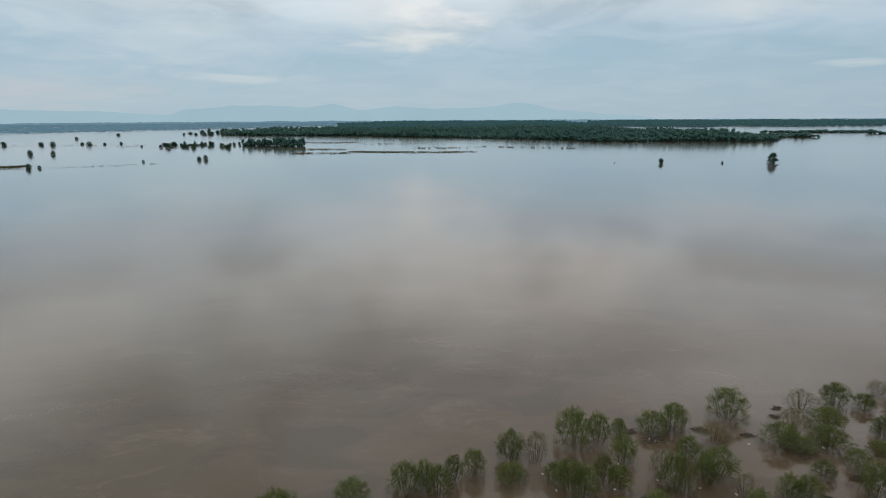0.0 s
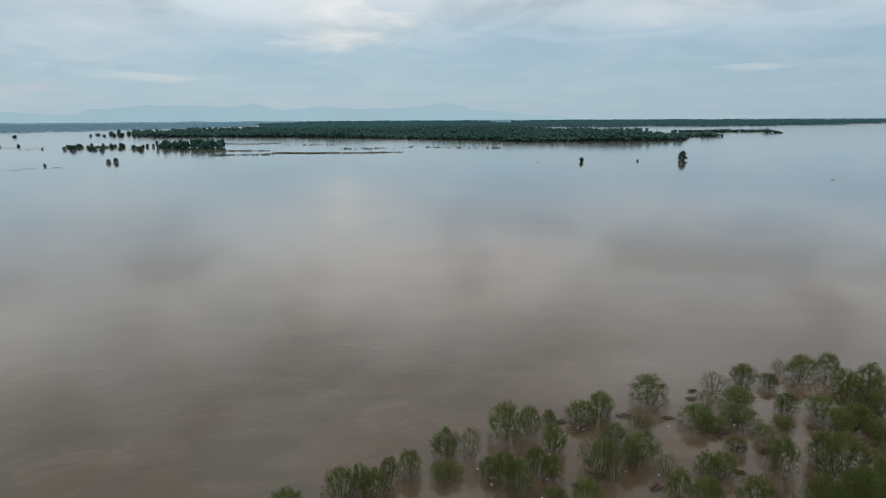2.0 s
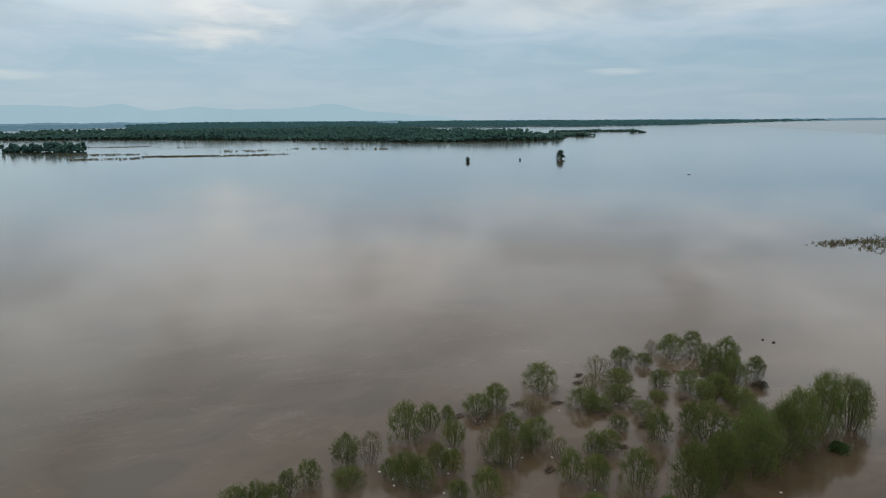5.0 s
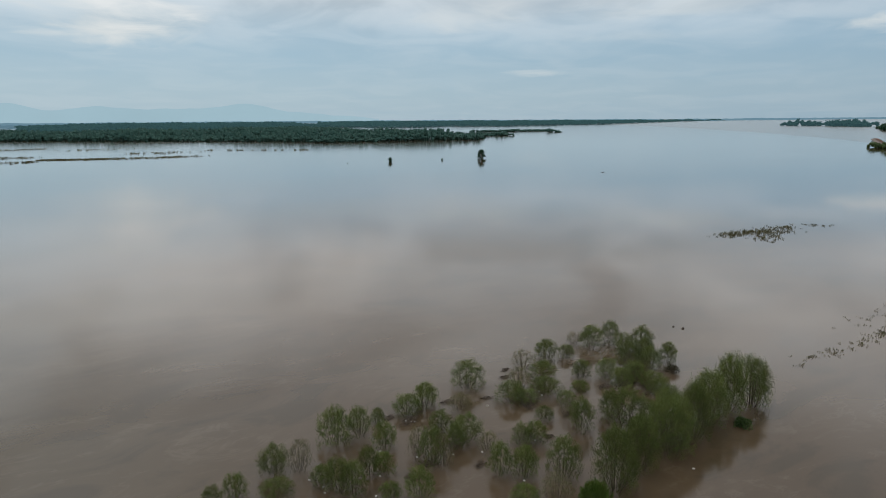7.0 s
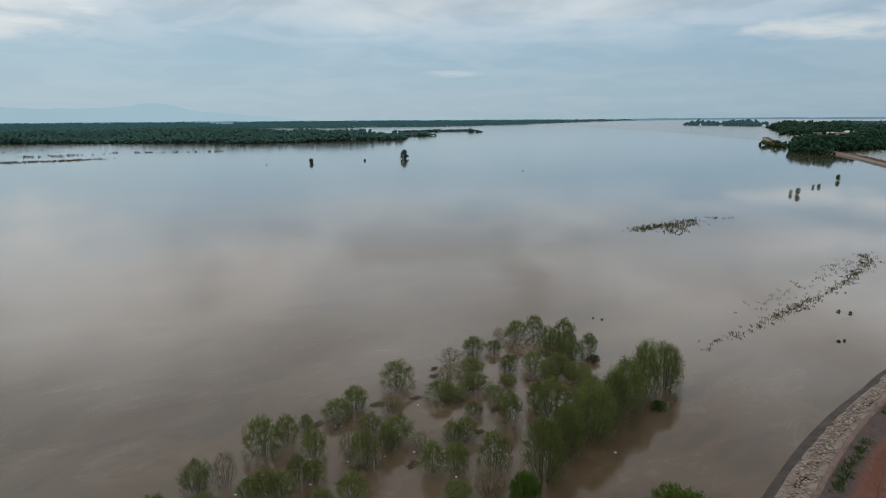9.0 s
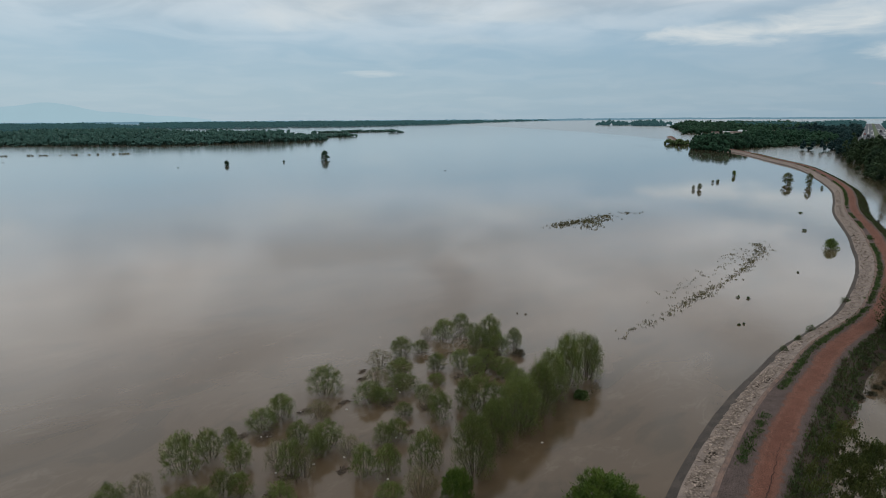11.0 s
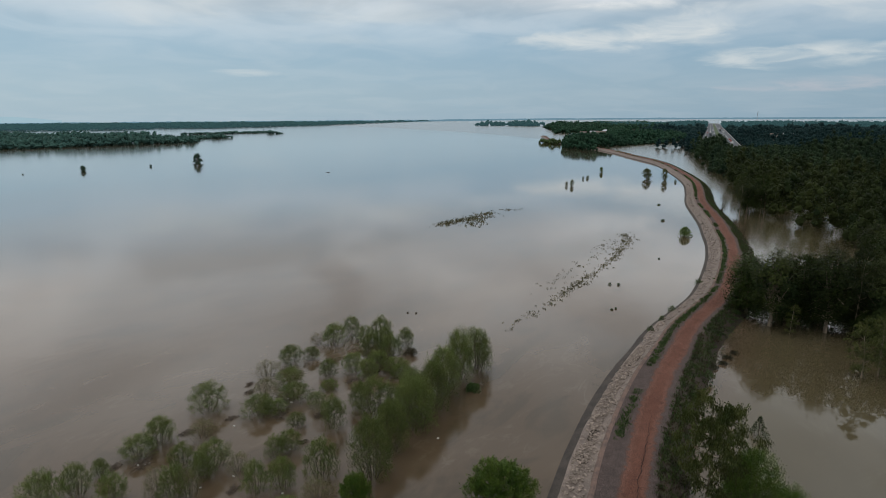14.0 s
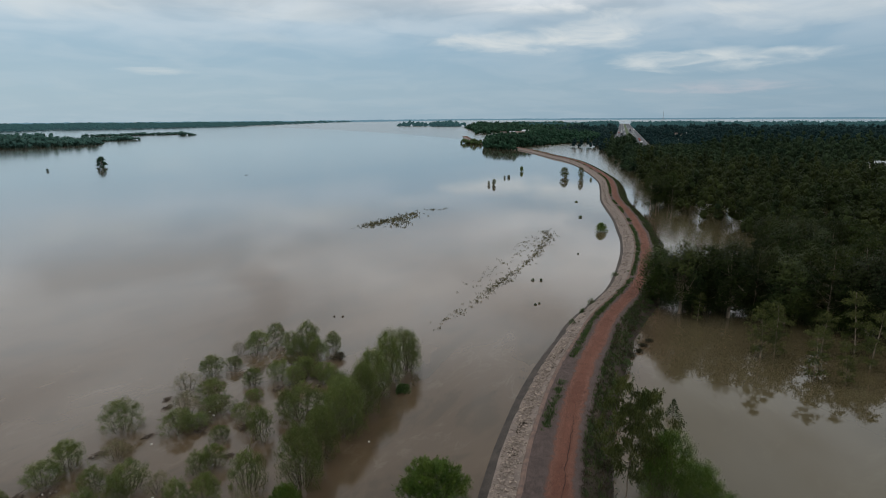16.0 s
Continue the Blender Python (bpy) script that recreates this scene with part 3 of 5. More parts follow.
    green.made("foliage", mat, thing)
    return tagged(thing, label, category, group)


def gum_tree(name, seed, h, crown, limbs, per_tip, leaf, mat, label, group, category="tree", low=0.34, droop=0.7, lean=0.04, trunk_r=0.011, sprays=5, gather=0.085):
    """A pale trunk with rising limbs and hanging leaf clumps in an open crown."""
    rng, rnd = np.random.default_rng(seed), random.Random(seed)
    wood, green = Heap(), Heap()
    sway = rnd.uniform(0, 6.28)
    pts = []
    for k in range(8):
        u = k / 7
        off = lean * h * u ** 1.4
        pts.append(Vector((math.cos(sway) * off + rnd.uniform(-1, 1) * 0.012 * h * u, math.sin(sway) * off + rnd.uniform(-1, 1) * 0.012 * h * u, -0.6 + (h * 0.9 + 0.6) * u)))
    wood.tube(pts, [trunk_r * h * (1 - 0.82 * k / 7) for k in range(8)], 6)
    tips = [(pts[-1], 1.0)]
    for b in range(limbs):
        u = low + (0.97 - low) * (b + rnd.random()) / limbs
        k = min(6, int(u * 7))
        start = pts[k].lerp(pts[k + 1], u * 7 - k)
        turn = b * 2.4 + rnd.uniform(-0.5, 0.5)
        fill = 1.0 - abs((u - low) / (1 - low) - 0.4) * 0.9
        size = crown * 0.5 * max(0.35, fill) * rnd.uniform(0.7, 1.15)
        rise = size * rnd.uniform(0.35, 0.95)
        end = start + Vector((math.cos(turn) * size, math.sin(turn) * size, rise))
        mid = start.lerp(end, 0.5) + Vector((0, 0, -0.08 * size))
        rr = trunk_r * h * (1 - 0.8 * u) * 0.5
        wood.tube([start, mid, end], [rr, rr * 0.65, rr * 0.2], 4)
        tips.append((end, 1.0))
        for c in range(3):
            v = rnd.uniform(0.35, 0.95)
            s2 = start.lerp(end, v)
            e2 = s2 + Vector((rnd.gauss(0, 1), rnd.gauss(0, 1), rnd.uniform(-0.3, 1.0))) * size * 0.34
            wood.tube([s2, e2], [rr * 0.4, rr * 0.12], 3)
            tips.append((e2, 0.8))
    for tip, share in tips:
        for c in range(sprays):
            m = max(3, int(per_tip * share * rnd.uniform(0.6, 1.4)))
            rad = crown * gather * rnd.uniform(0.6, 1.2)
            top = np.array(tip) + rng.normal(0, 1, 3) * np.array([rad, rad, rad * 0.7])
            hang = np.array([rnd.gauss(0, 0.6), rnd.gauss(0, 0.6), 0.35 - droop]) * leaf * 2.2
            us = rng.uniform(0, 1, (m, 1))
            at = top + hang * us + rng.normal(0, leaf * 0.42, (m, 3))
            way = rng.normal(0, 0.6, (m, 3)) + np.array([0, 0, -droop])
            green.blades(at, way, leaf * rng.uniform(0.6, 1.35, m), leaf * 0.45 * rng.uniform(0.7, 1.2, m), rng)
    thing = empty(name)
    wood.made("trunk", GUM_BARK, thing, "pale peeling trunk and limbs")
    green.made("crown", mat, thing)
    return tagged(thing, label, category, group)


def round_tree(name, seed, h, w, clumps, per_clump, leaf, mat, label, group, category="tree", base=0.2):
    """A short trunk and a dense rounded crown of leaf clumps."""
    rng, rnd = np.random.default_rng(seed), random.Random(seed)
    wood, green = Heap(), Heap()
    wood.tube([(0, 0, -0.5), (0.02 * w, 0, h * 0.3), (0, 0.02 * w, h * 0.75)], [h * 0.022, h * 0.016, h * 0.006], 6)
    mid, rz = h * (base + 1) / 2, h * (1 - base) / 2
    for c in range(clumps):
        u, z = rnd.uniform(0, 6.28), rnd.uniform(-1, 1)
        r = math.sqrt(1 - (abs(z) if z > 0 else abs(z) * 0.75) ** 2) * rnd.random() ** 0.4 * rnd.uniform(0.75, 1.1)
        q = Vector((math.cos(u) * r * w * 0.42, math.sin(u) * r * w * 0.42, mid + z * rz * rnd.uniform(0.72, 0.95)))
        if c % 3 == 0:
            wood.tube([(0, 0, h * rnd.uniform(0.15, 0.5)), q], [h * 0.008, h * 0.003], 4)
        m = int(per_clump * rnd.uniform(0.6, 1.4))
        off = rng.normal(0, 1, (m, 3))
        at = np.array(q) + off * np.array([w, w, h * 0.85]) * 0.06
        face = off * 0.5 + np.array([q.x / w * 2, q.y / w * 2, (q.z - mid) / rz + 0.3]) + rng.normal(0, 0.3, (m, 3))
        face /= np.linalg.norm(face, axis=1, keepdims=True) + 1e-9
        green.flakes(at, leaf * rng.uniform(0.6, 1.25, m), rng, face)
    thing = empty(name)
    wood.made("trunk", GUM_BARK, thing)
    green.made("crown", mat, thing)
    return tagged(thing, label, category, group)


def scaled(x, y, turn, s, sz=None, tilt=0.0, z=0.0):
    return pose(x, y, z, tilt, 0, turn) @ Matrix.Diagonal((s, s, s if sz is None else sz, 1))


def plant_all(kinds, spots, seed, size_h, size_w, grow=1.24):
    """Copies the kinds to the spots (x, y, height, width)."""
    rnd = random.Random(seed)
    for x, y, h, w in spots:
        k = rnd.randrange(len(kinds))
        copy_thing(kinds[k], scaled(x, y, rnd.uniform(0, 360), w / size_w * grow, h / size_h * 1.04))


def discard(things):
    """Takes the patterns away once they are copied."""
    for ob in things:
        for o in (*ob.children_recursive, ob):
            bpy.data.objects.remove(o)


willow_label = "green willow shrub with thin stems standing in flood water"
willows = [shrub("willow_shrub", 11 + i, 2.8, 2.4, 14, 17, 21, 0.094, 0.06, WILLOW, willow_label) for i in range(5)]
willows.append(shrub("willow_shrub", 17, 2.8, 2.4, 15, 15, 9, 0.09, 0.08, WILLOW_DRY, "sparse olive willow shrub with bare lower stems in flood water"))
WEST = [(26.9, 49.6, 2.8, 3.1), (21.1, 47.8, 2.4, 2.6), (18.9, 47.2, 1.8, 2.6), (23.9, 45.6, 1.5, 2.3), (21.8, 40.5, 2.4, 2.6), (11.3, 45.0, 3.4, 2.9), (13.6, 45.5, 2.7, 1.9),
        (15.7, 46.6, 1.6, 1.4), (14.9, 42.6, 2.4, 2.0), (13.5, 39.1, 1.9, 1.7), (12.5, 39.7, 2.3, 1.5), (9.7, 38.7, 2.5, 2.4)]
SOUTH = [(10.6, 37.9, 2.5, 1.9), (5.6, 43.1, 2.4, 2.3), (5.2, 40.0, 1.3, 2.2), (7.6, 42.5, 2.8, 1.9), (8.7, 40.1, 1.5, 1.7), (17.0, 40.2, 2.6, 1.8), (17.6, 38.7, 3.2, 2.0),
         (18.3, 38.0, 2.8, 1.7), (20.5, 43.1, 1.8, 1.9), (20.4, 39.8, 2.3, 1.8), (22.8, 38.3, 1.6, 2.0), (14.9, 35.0, 2.5, 2.1), (12.9, 35.7, 1.4, 1.8), (2.4, 41.0, 2.1, 1.7),
         (0.7, 40.2, 2.1, 1.4), (-3.0, 39.0, 2.2, 2.3), (-1.5, 39.6, 2.0, 1.7), (-0.5, 38.5, 2.3, 1.9), (-12.1, 35.8, 2.1, 2.8), (-6.8, 37.0, 2.1, 2.5)]
NORTH = [(34.8, 51.0, 2.1, 2.5), (31.7, 47.2, 2.2, 2.5), (29.3, 44.8, 2.1, 2.7), (30.6, 44.2, 1.1, 2.4), (38.6, 51.9, 2.3, 2.7), (35.3, 47.9, 1.8, 2.6), (33.4, 44.7, 1.6, 3.0),
         (41.1, 51.1, 1.5, 2.0), (45.9, 52.5, 2.6, 3.1), (44.3, 53.9, 1.5, 1.8), (48.8, 52.3, 2.7, 2.2), (39.2, 46.0, 1.9, 2.3), (36.9, 43.4, 1.1, 1.7)]
TIP = [(41.5, 44.5, 2.2, 2.3), (48.7, 49.5, 2.1, 2.6), (45.8, 45.9, 2.9, 2.7), (50.8, 48.9, 2.9, 2.6), (48.6, 46.1, 2.7, 2.1), (43.7, 42.6, 2.2, 2.6), (47.4, 44.2, 2.6, 2.4),
       (50.5, 44.5, 2.5, 2.1), (44.3, 40.6, 1.6, 2.6), (41.5, 42.2, 2.1, 2.2), (43.8, 39.4, 1.5, 2.2)]
INNER = [(33.8, 41.7, 1.4, 1.7), (32.9, 39.8, 1.7, 2.0), (32.2, 37.5, 3.0, 2.2), (30.2, 40.3, 1.3, 1.7), (26.0, 37.8, 1.8, 1.8), (27.3, 37.6, 1.8, 1.9), (23.6, 33.8, 2.6, 2.2),
         (22.0, 35.0, 2.6, 1.9), (26.5, 32.6, 3.1, 2.5), (23.9, 30.1, 2.1, 2.6), (21.5, 30.6, 1.8, 2.1), (36.1, 38.0, 2.7, 2.0), (36.4, 36.0, 3.5, 3.9), (35.6, 33.3, 2.6, 2.5)]
for k, spots in enumerate((WEST, SOUTH, NORTH, TIP, INNER)):
    plant_all(willows, spots, 40 + k, 2.8, 2.4, 1.2)
discard(willows)

hedges = [shrub("willow_tree", 31 + i, 5.0, 4.0, 22, 24, 19, 0.13, 0.06, WILLOW, "tall dense willow in the flooded hedgerow", "tree", "flooded hedgerow willows") for i in range(3)]
HEDGE = [(28.9, 29.3, 4.9, 3.9), (32.6, 30.6, 4.4, 3.4), (36.4, 31.1, 5.2, 4.4), (38.4, 33.2, 4.6, 3.6), (40.0, 31.8, 5.1, 3.4), (43.5, 33.3, 5.1, 4.2), (46.7, 33.7, 6.0, 3.5), (50.3, 33.6, 4.9, 4.3)]
plant_all(hedges, HEDGE, 50, 5.0, 4.0, 0.96)
discard(hedges)

fresh = [shrub("round_bush", 61, 3.0, 3.8, 16, 18, 36, 0.16, 0.12, FRESH, "bright green rounded bush in flood water beside the dike", "bush", "bright green bushes")]
plant_all(fresh, [(31.6, 19.1, 3.5, 4.4), (25.5, 27.7, 2.5, 2.1)], 3, 3.0, 3.8)
discard(fresh)


def leaf_clump(name, seed, x, y, w, h, leaf, mat, label, category="plant", group=""):
    """A low dense drift of leaves on a few floating stems."""
    rng, rnd = np.random.default_rng(seed), random.Random(seed)
    green, wood = Heap(), Heap()
    for k in range(9):
        u = rnd.uniform(0, 6.28)
        r = w * 0.4 * rnd.random()
        wood.tube([(0, 0, 0.02), (math.cos(u) * r * 0.6, math.sin(u) * r * 0.6, h * 0.3), (math.cos(u) * r, math.sin(u) * r, h * 0.8)], [0.03, 0.02, 0.008], 4)
    n = int(420 * max(0.4, w * 0.75))
    tufts = rng.normal(0, 1, (11, 3))[rng.integers(0, 11, n)] * 0.8 + rng.normal(0, 0.42, (n, 3))
    at = np.clip(tufts, -2, 2) * np.array([w * 0.24, w * 0.19, 0])
    d = np.hypot(at[:, 0] / (w * 0.5), at[:, 1] / (w * 0.36))
    at[:, 2] = 0.02 + h * np.sqrt(np.clip(1 - d * d, 0.01, 1)) * rng.uniform(0.0, 1.0, n) ** 0.75
    green.leaves(at, rng.normal(0, 0.6, (n, 3)) + np.array([0, 0, 0.5]), leaf * rng.uniform(0.7, 1.3, n), leaf * 0.45, rng)
    thing = empty(name, pose(x, y, 0, 0, 0, rnd.uniform(0, 360)))
    wood.made("stems", TWIG, thing)
    green.made("foliage", mat, thing)
    return tagged(thing, label, category, group)


leaf_clump("floating_plant", 71, 45.8, 31.2, 2.2, 0.6, 0.24, GRASS, "dark green broad-leaved clump floating beside the hedgerow")
for k, (x, y, w, h) in enumerate([(141.1, 35.3, 3.6, 2.1), (281.3, 113.3, 2.6, 2.6)]):
    leaf_clump("round_bush", 74 + k, x, y, w, h, 0.3, FRESH, "bright green rounded bush out in the flood water", "bush", "bright green bushes")
leaf_clump("drowned_bush", 72, 49.0, 42.2, 1.9, 0.8, 0.16, WEED, "low dark brown-green half drowned bush")
for k, (x, y, w, h) in enumerate([(158.8, 45.8, 2.0, 0.9), (187.4, 55.6, 1.8, 0.7), (91.7, 34.3, 0.8, 0.6), (92.3, 33.0, 0.9, 0.5), (79.2, 29.1, 0.5, 0.25), (80.0, 28.8, 0.45, 0.25), (114.8, 33.2, 0.6, 0.3)]):
    leaf_clump("drowned_bush", 80 + k, x, y, w * 0.8, h * 0.45, 0.13, GRASS, "small bush tip just above the flood water", "bush", "drowned bush tips")
for k, (x, y) in enumerate([(83.3, 21.6), (78.1, 21.4), (73.1, 21.4), (100.6, 22.2)]):
    leaf_clump("bank_bush", 90 + k, x, y + 0.1, 1.5, 1.0, 0.14, GRASS, "small green weed bush at the dike's waterline", "bush", "waterline weeds")
for k, (x, y) in enumerate([(72.2, 11.3), (70.5, 11.6), (66.4, 12.2), (68.3, 11.6)]):
    leaf_clump("water_weed", 95 + k, x, y, 1.3, 0.35, 0.15, WEED, "flat dark weed in the still pond", "plant", "pond weeds")

# lone trees out in the river
lone = [round_tree("river_tree", 101 + i, 6.0, 5.6, 100, 26, 0.36, RIVER_LEAF, "round-crowned dark green tree standing alone in the flood", "trees alone in the river", base=(-0.28, -0.16, -0.35)[i]) for i in range(3)]
plant_all(lone, [(199.5, 349.2, 6.2, 6.8), (132.4, 349.9, 3.0, 3.4)], 6, 6.0, 5.6, 1.0)
leafy = [round_tree("flooded_tree", 111 + i, 6.0, 5.6, 60, 44, 0.26, OLIVE, "small leafy tree standing in the calm water beside the dike", "small trees beside the dike", base=(-0.15, -0.1)[i]) for i in range(2)]
plant_all(leafy, [(263.5, 84.5, 4.7, 5.2), (262.0, 76.2, 5.2, 3.2), (219.4, 100.6, 2.5, 2.2), (218.6, 102.6, 1.7, 1.5), (249.5, 106.9, 1.4, 1.7), (246.4, 107.6, 1.2, 1.2), (256.5, 70.0, 1.2, 1.3)], 16, 6.0, 5.6, 1.05)
discard(leafy)
LEFT = [(-484, 643, 6.1, 8), (-450, 652, 4.5, 6), (-440, 640, 5, 6), (-428, 640, 6.1, 8), (-336, 473, 5.4, 6), (-316, 471, 4.8, 5), (-365, 470, 4.4, 5), (-391, 645, 5.6, 9), (-379, 654, 3.5, 5),
        (-408, 660, 4, 6), (-366, 664, 4, 5), (-283, 585, 4, 5), (-269, 571, 5.6, 9), (-258, 580, 4.4, 6), (-243, 568, 5.6, 7), (-232, 580, 3.4, 6), (-224, 592, 5.4, 8), (-214, 575, 4, 5)]
plant_all(lone, [(x, y, h * 0.7, w * 0.7) for x, y, h, w in LEFT], 7, 6.0, 5.6, 1.2)
rnd = random.Random(71)
row = []
for k in range(24):
    u = rnd.random()
    x = -304 + 92 * u
    row.append((x, 638 - 30 * u + rnd.uniform(-12, 14), rnd.uniform(1.6, 4.6), rnd.uniform(2.2, 5.5)))
row += [(-470 + 56 * u, 1092 + 20 * u, 4 + 3 * (k % 3), 8 + 2 * (k % 2)) for k, u in enumerate((0, 0.35, 0.55, 0.62, 0.8, 0.95))]
row += [(-168.2, 400.4, 2.6, 3.0), (-165.2, 404, 3.2, 3.4)]
plant_all(lone, row, 9, 6.0, 5.6, 1.2)
LEFT_FAR = [(-206, 560, 5.2, 7), (-252, 575, 4, 6), (-199, 385, 2.0, 2.4), (-241, 336, 4.0, 4.2), (-236, 338, 2.4, 3), (-520, 830, 5, 7), (-560, 1010, 5, 9), (-410, 1010, 6, 8), (-395, 1000, 6, 10), (-430, 1020, 5, 8), (-455, 1030, 5, 7),
            (-470, 560, 3.5, 4), (-310, 600, 2.4, 3), (168, 347, 1.8, 2), (105, 353, 0.7, 0.9)]
plant_all(lone, [(x, y, h * 0.75, w * 0.75) for x, y, h, w in LEFT_FAR], 8, 6.0, 5.6, 1.2)
discard(lone)

# ---------------------------------------------------------------- gum forest beside the dike
FRONT = [(60, -70), (74, -26), (88, -14), (87, -4), (88, 3), (86, 9.5), (90, 14.0), (97, 9), (104, 2), (125, -3), (150, 1), (160, 10), (172, 19), (186, 25), (190, 32), (215, 34), (268, 50), (316, 68), (399, 96), (525, 138)]


def forest_edge(x):
    """The y of the forest's river side at x."""
    for (x0, y0), (x1, y1) in zip(FRONT[5:], FRONT[6:]):
        if x0 <= x <= x1:
            return y0 + (y1 - y0) * (x - x0) / (x1 - x0)
    return -1e9 if x < 86 else 138 + (x - 525) * 0.27


def highway_y(x):
    return 161.5 + 0.228 * (x - 756)


def in_forest(x, y):
    if x < 86:
        return False
    return y < forest_edge(x) and y > -0.30 * x - 6 and not (x > 466 and abs(y - highway_y(x)) < 19)


gum_label = "tall gum tree with pale trunk and drooping leaves in flood water"
broad = [round_tree("broad_crowned_tree", 271 + i, 11.0, 6.6, 130, 84, 0.21, (GUM_GREEN, GUM)[i], "broad dark green tree in the flooded forest", "flooded gum forest", base=0.08) for i in range(2)]
tall = [gum_tree("gum_tree", 201 + i, 12.0, 6.0, 20, 20, 0.27, (GUM, GUM_GREEN, GUM)[i % 3], gum_label, "flooded gum forest", low=(0.2, 0.12, 0.26, 0.16)[i], trunk_r=0.009) for i in range(4)]
rnd = random.Random(21)
FIRST = [(85.4, 9.4, 11.7), (86.9, 3.2, 12.5), (88.6, 12.9, 9.8), (88.0, 6.4, 10.6), (88.4, 0.2, 11.6), (88.0, -3.6, 10.4), (89.0, -8.5, 11.6), (88.0, -13.0, 12.0), (181.4, 31.0, 11.5), (188.8, 26.8, 11.9), (186.0, 30.0, 10.5)]
stand = [(x, y, h) for x, y, h in FIRST]
cell = 4.9
for ix in range(0, 60):
    for iy in range(-26, 30):
        x, y = 91 + ix * cell + rnd.uniform(-2, 2), iy * cell + rnd.uniform(-2, 2)
        if in_forest(x, y - 1.5) and x < 290 and rnd.random() > 0.1:
            stand.append((x, y, rnd.uniform(7.2, 9.2) if x < 108 and y > 3 else rnd.uniform(7.0, 11.5) + 3.5 * noise.noise(Vector((x * 0.03, y * 0.03, 2))) + (3.0 if rnd.random() < 0.1 else 0)))
behind = []
for x, y, h in stand:
    w = rnd.uniform(0.85, 1.25)
    if x < 132 or (x < 192 and y > 24):
        copy_thing((tall + broad + broad)[rnd.randrange(8)], scaled(x, y, rnd.uniform(0, 360), w, h / 12.0))
    else:
        behind.append((x, y, h + rnd.uniform(-1.0, 1.5), 6.3 * w))
# young trees that lean out of the pond
young = [gum_tree("young_gum_tree", 241 + i, 7.0, 2.1, 13, 12, 0.2, OLIVE, "slender young gum tree leaning out of the pond", "young gums in the pond", low=0.14, lean=0.1) for i in range(2)]
for x, y, h, turn in ((73.6, -1.2, 7.6, 30), (75.0, -2.6, 7.0, 250), (70.1, -6.4, 6.4, 120), (70.1, -9.3, 5.2, 200), (81.2, -2.9, 5.0, 10), (76.0, -12.0, 7.5, 60), (78.5, -7.5, 6.0, 300), (83.5, 6.8, 4.4, 100), (80.5, -11.0, 8.2, 160)):
    copy_thing(young[int(turn / 10) % 2], scaled(x, y, turn, h / 7.0 * 1.1, h / 7.0))
discard(tall + young + broad)
under = [shrub("forest_bush", 281 + i, 3.4, 3.2, 10, 12, 26, 0.2, 0.1, (GUM_GREEN, GUM)[i], "dark low bush at the flooded forest's edge", "bush", "low bushes of the flooded forest") for i in range(2)]
rnd = random.Random(283)
plant_all(under, [(86.5 + rnd.uniform(0, 4), 13 - 2.3 * k, rnd.uniform(2.4, 4.4), rnd.uniform(2.4, 4.0)) for k in range(13)] + [(95 + 5 * k, 8 - 1.6 * k + rnd.uniform(-1, 1), rnd.uniform(2, 4), 3.4) for k in range(8)], 284, 3.4, 3.2, 1.1)
discard(under)
# the crowns that rise beside the track
near_gum = gum_tree("roadside_gum_tree", 262, 8.4, 5.0, 17, 18, 0.17, OLIVE, "sparse olive gum tree with hanging leaves beside the dike", "", low=0.32, droop=1.2, sprays=22, gather=0.055)
near_gum.matrix_basis = scaled(39.0, 6.8, 200, 0.84, 1.17)
for k, (x, y, turn, hh, ww) in enumerate(((40.0, 4.2, 75, 6.3, 4.2), (38.9, 2.0, 20, 5.0, 3.6), (41.4, 5.0, 140, 4.6, 3.0), (37.6, 0.3, 220, 4.0, 2.8))):
    leafy_tree = shrub("roadside_tree", 265 + k, 6.0, 4.4, 16, 22, 44, 0.13, 0.05, FRESH, "bright green leafy tree at the foot of the dike", "tree", "leafy trees below the dike", foot=0.3)
    leafy_tree.matrix_basis = scaled(x, y, turn, ww / 4.4, hh / 6.0)


def fir_sapling(seed, x, y, h):
    """A small cone of tiered sprays round a thin stem."""
    rng, green, wood = np.random.default_rng(seed), Heap(), Heap()
    wood.tube([(0, 0, -0.3), (0.02, 0, h * 0.5), (0, 0, h)], [0.035, 0.025, 0.008], 5)
    n = 900
    u = rng.uniform(0, 1, n) ** 1.3
    tier = np.floor(u * 7) / 7
    turn = rng.uniform(0, 6.283, n)
    reach = h * 0.42 * (1 - u) * (0.75 + 0.5 * (1 - (u - tier) * 7)) * rng.uniform(0.15, 1.0, n) ** 0.5
    at = np.stack([np.cos(turn) * reach, np.sin(turn) * reach, h * (0.06 + 0.92 * u)], 1)
    way = np.stack([np.cos(turn), np.sin(turn), np.full(n, 0.25)], 1) + rng.normal(0, 0.4, (n, 3))
    green.blades(at, way, 0.15 * rng.uniform(0.7, 1.3, n), 0.05 * rng.uniform(0.7, 1.3, n), rng)
    thing = empty("sapling", pose(x, y, 0))
    wood.made("stem", TWIG, thing)
    green.made("foliage", GUM_GREEN, thing)
    tagged(thing, "small dark green conical sapling in the pond", "sapling")


fir_sapling(263, 53.9, 5.7, 1.9)


# ---------------------------------------------------------------- woods too far to count
GOLD = (1 + 5 ** 0.5) / 2
BALL = [Vector(c).normalized() for a in (-1, 1) for b in (-GOLD, GOLD) for c in ((0, a, b), (a, b, 0), (b, 0, a))]
EDGE = min((p - q).length for p, q in itertools.combinations(BALL, 2)) * 1.01
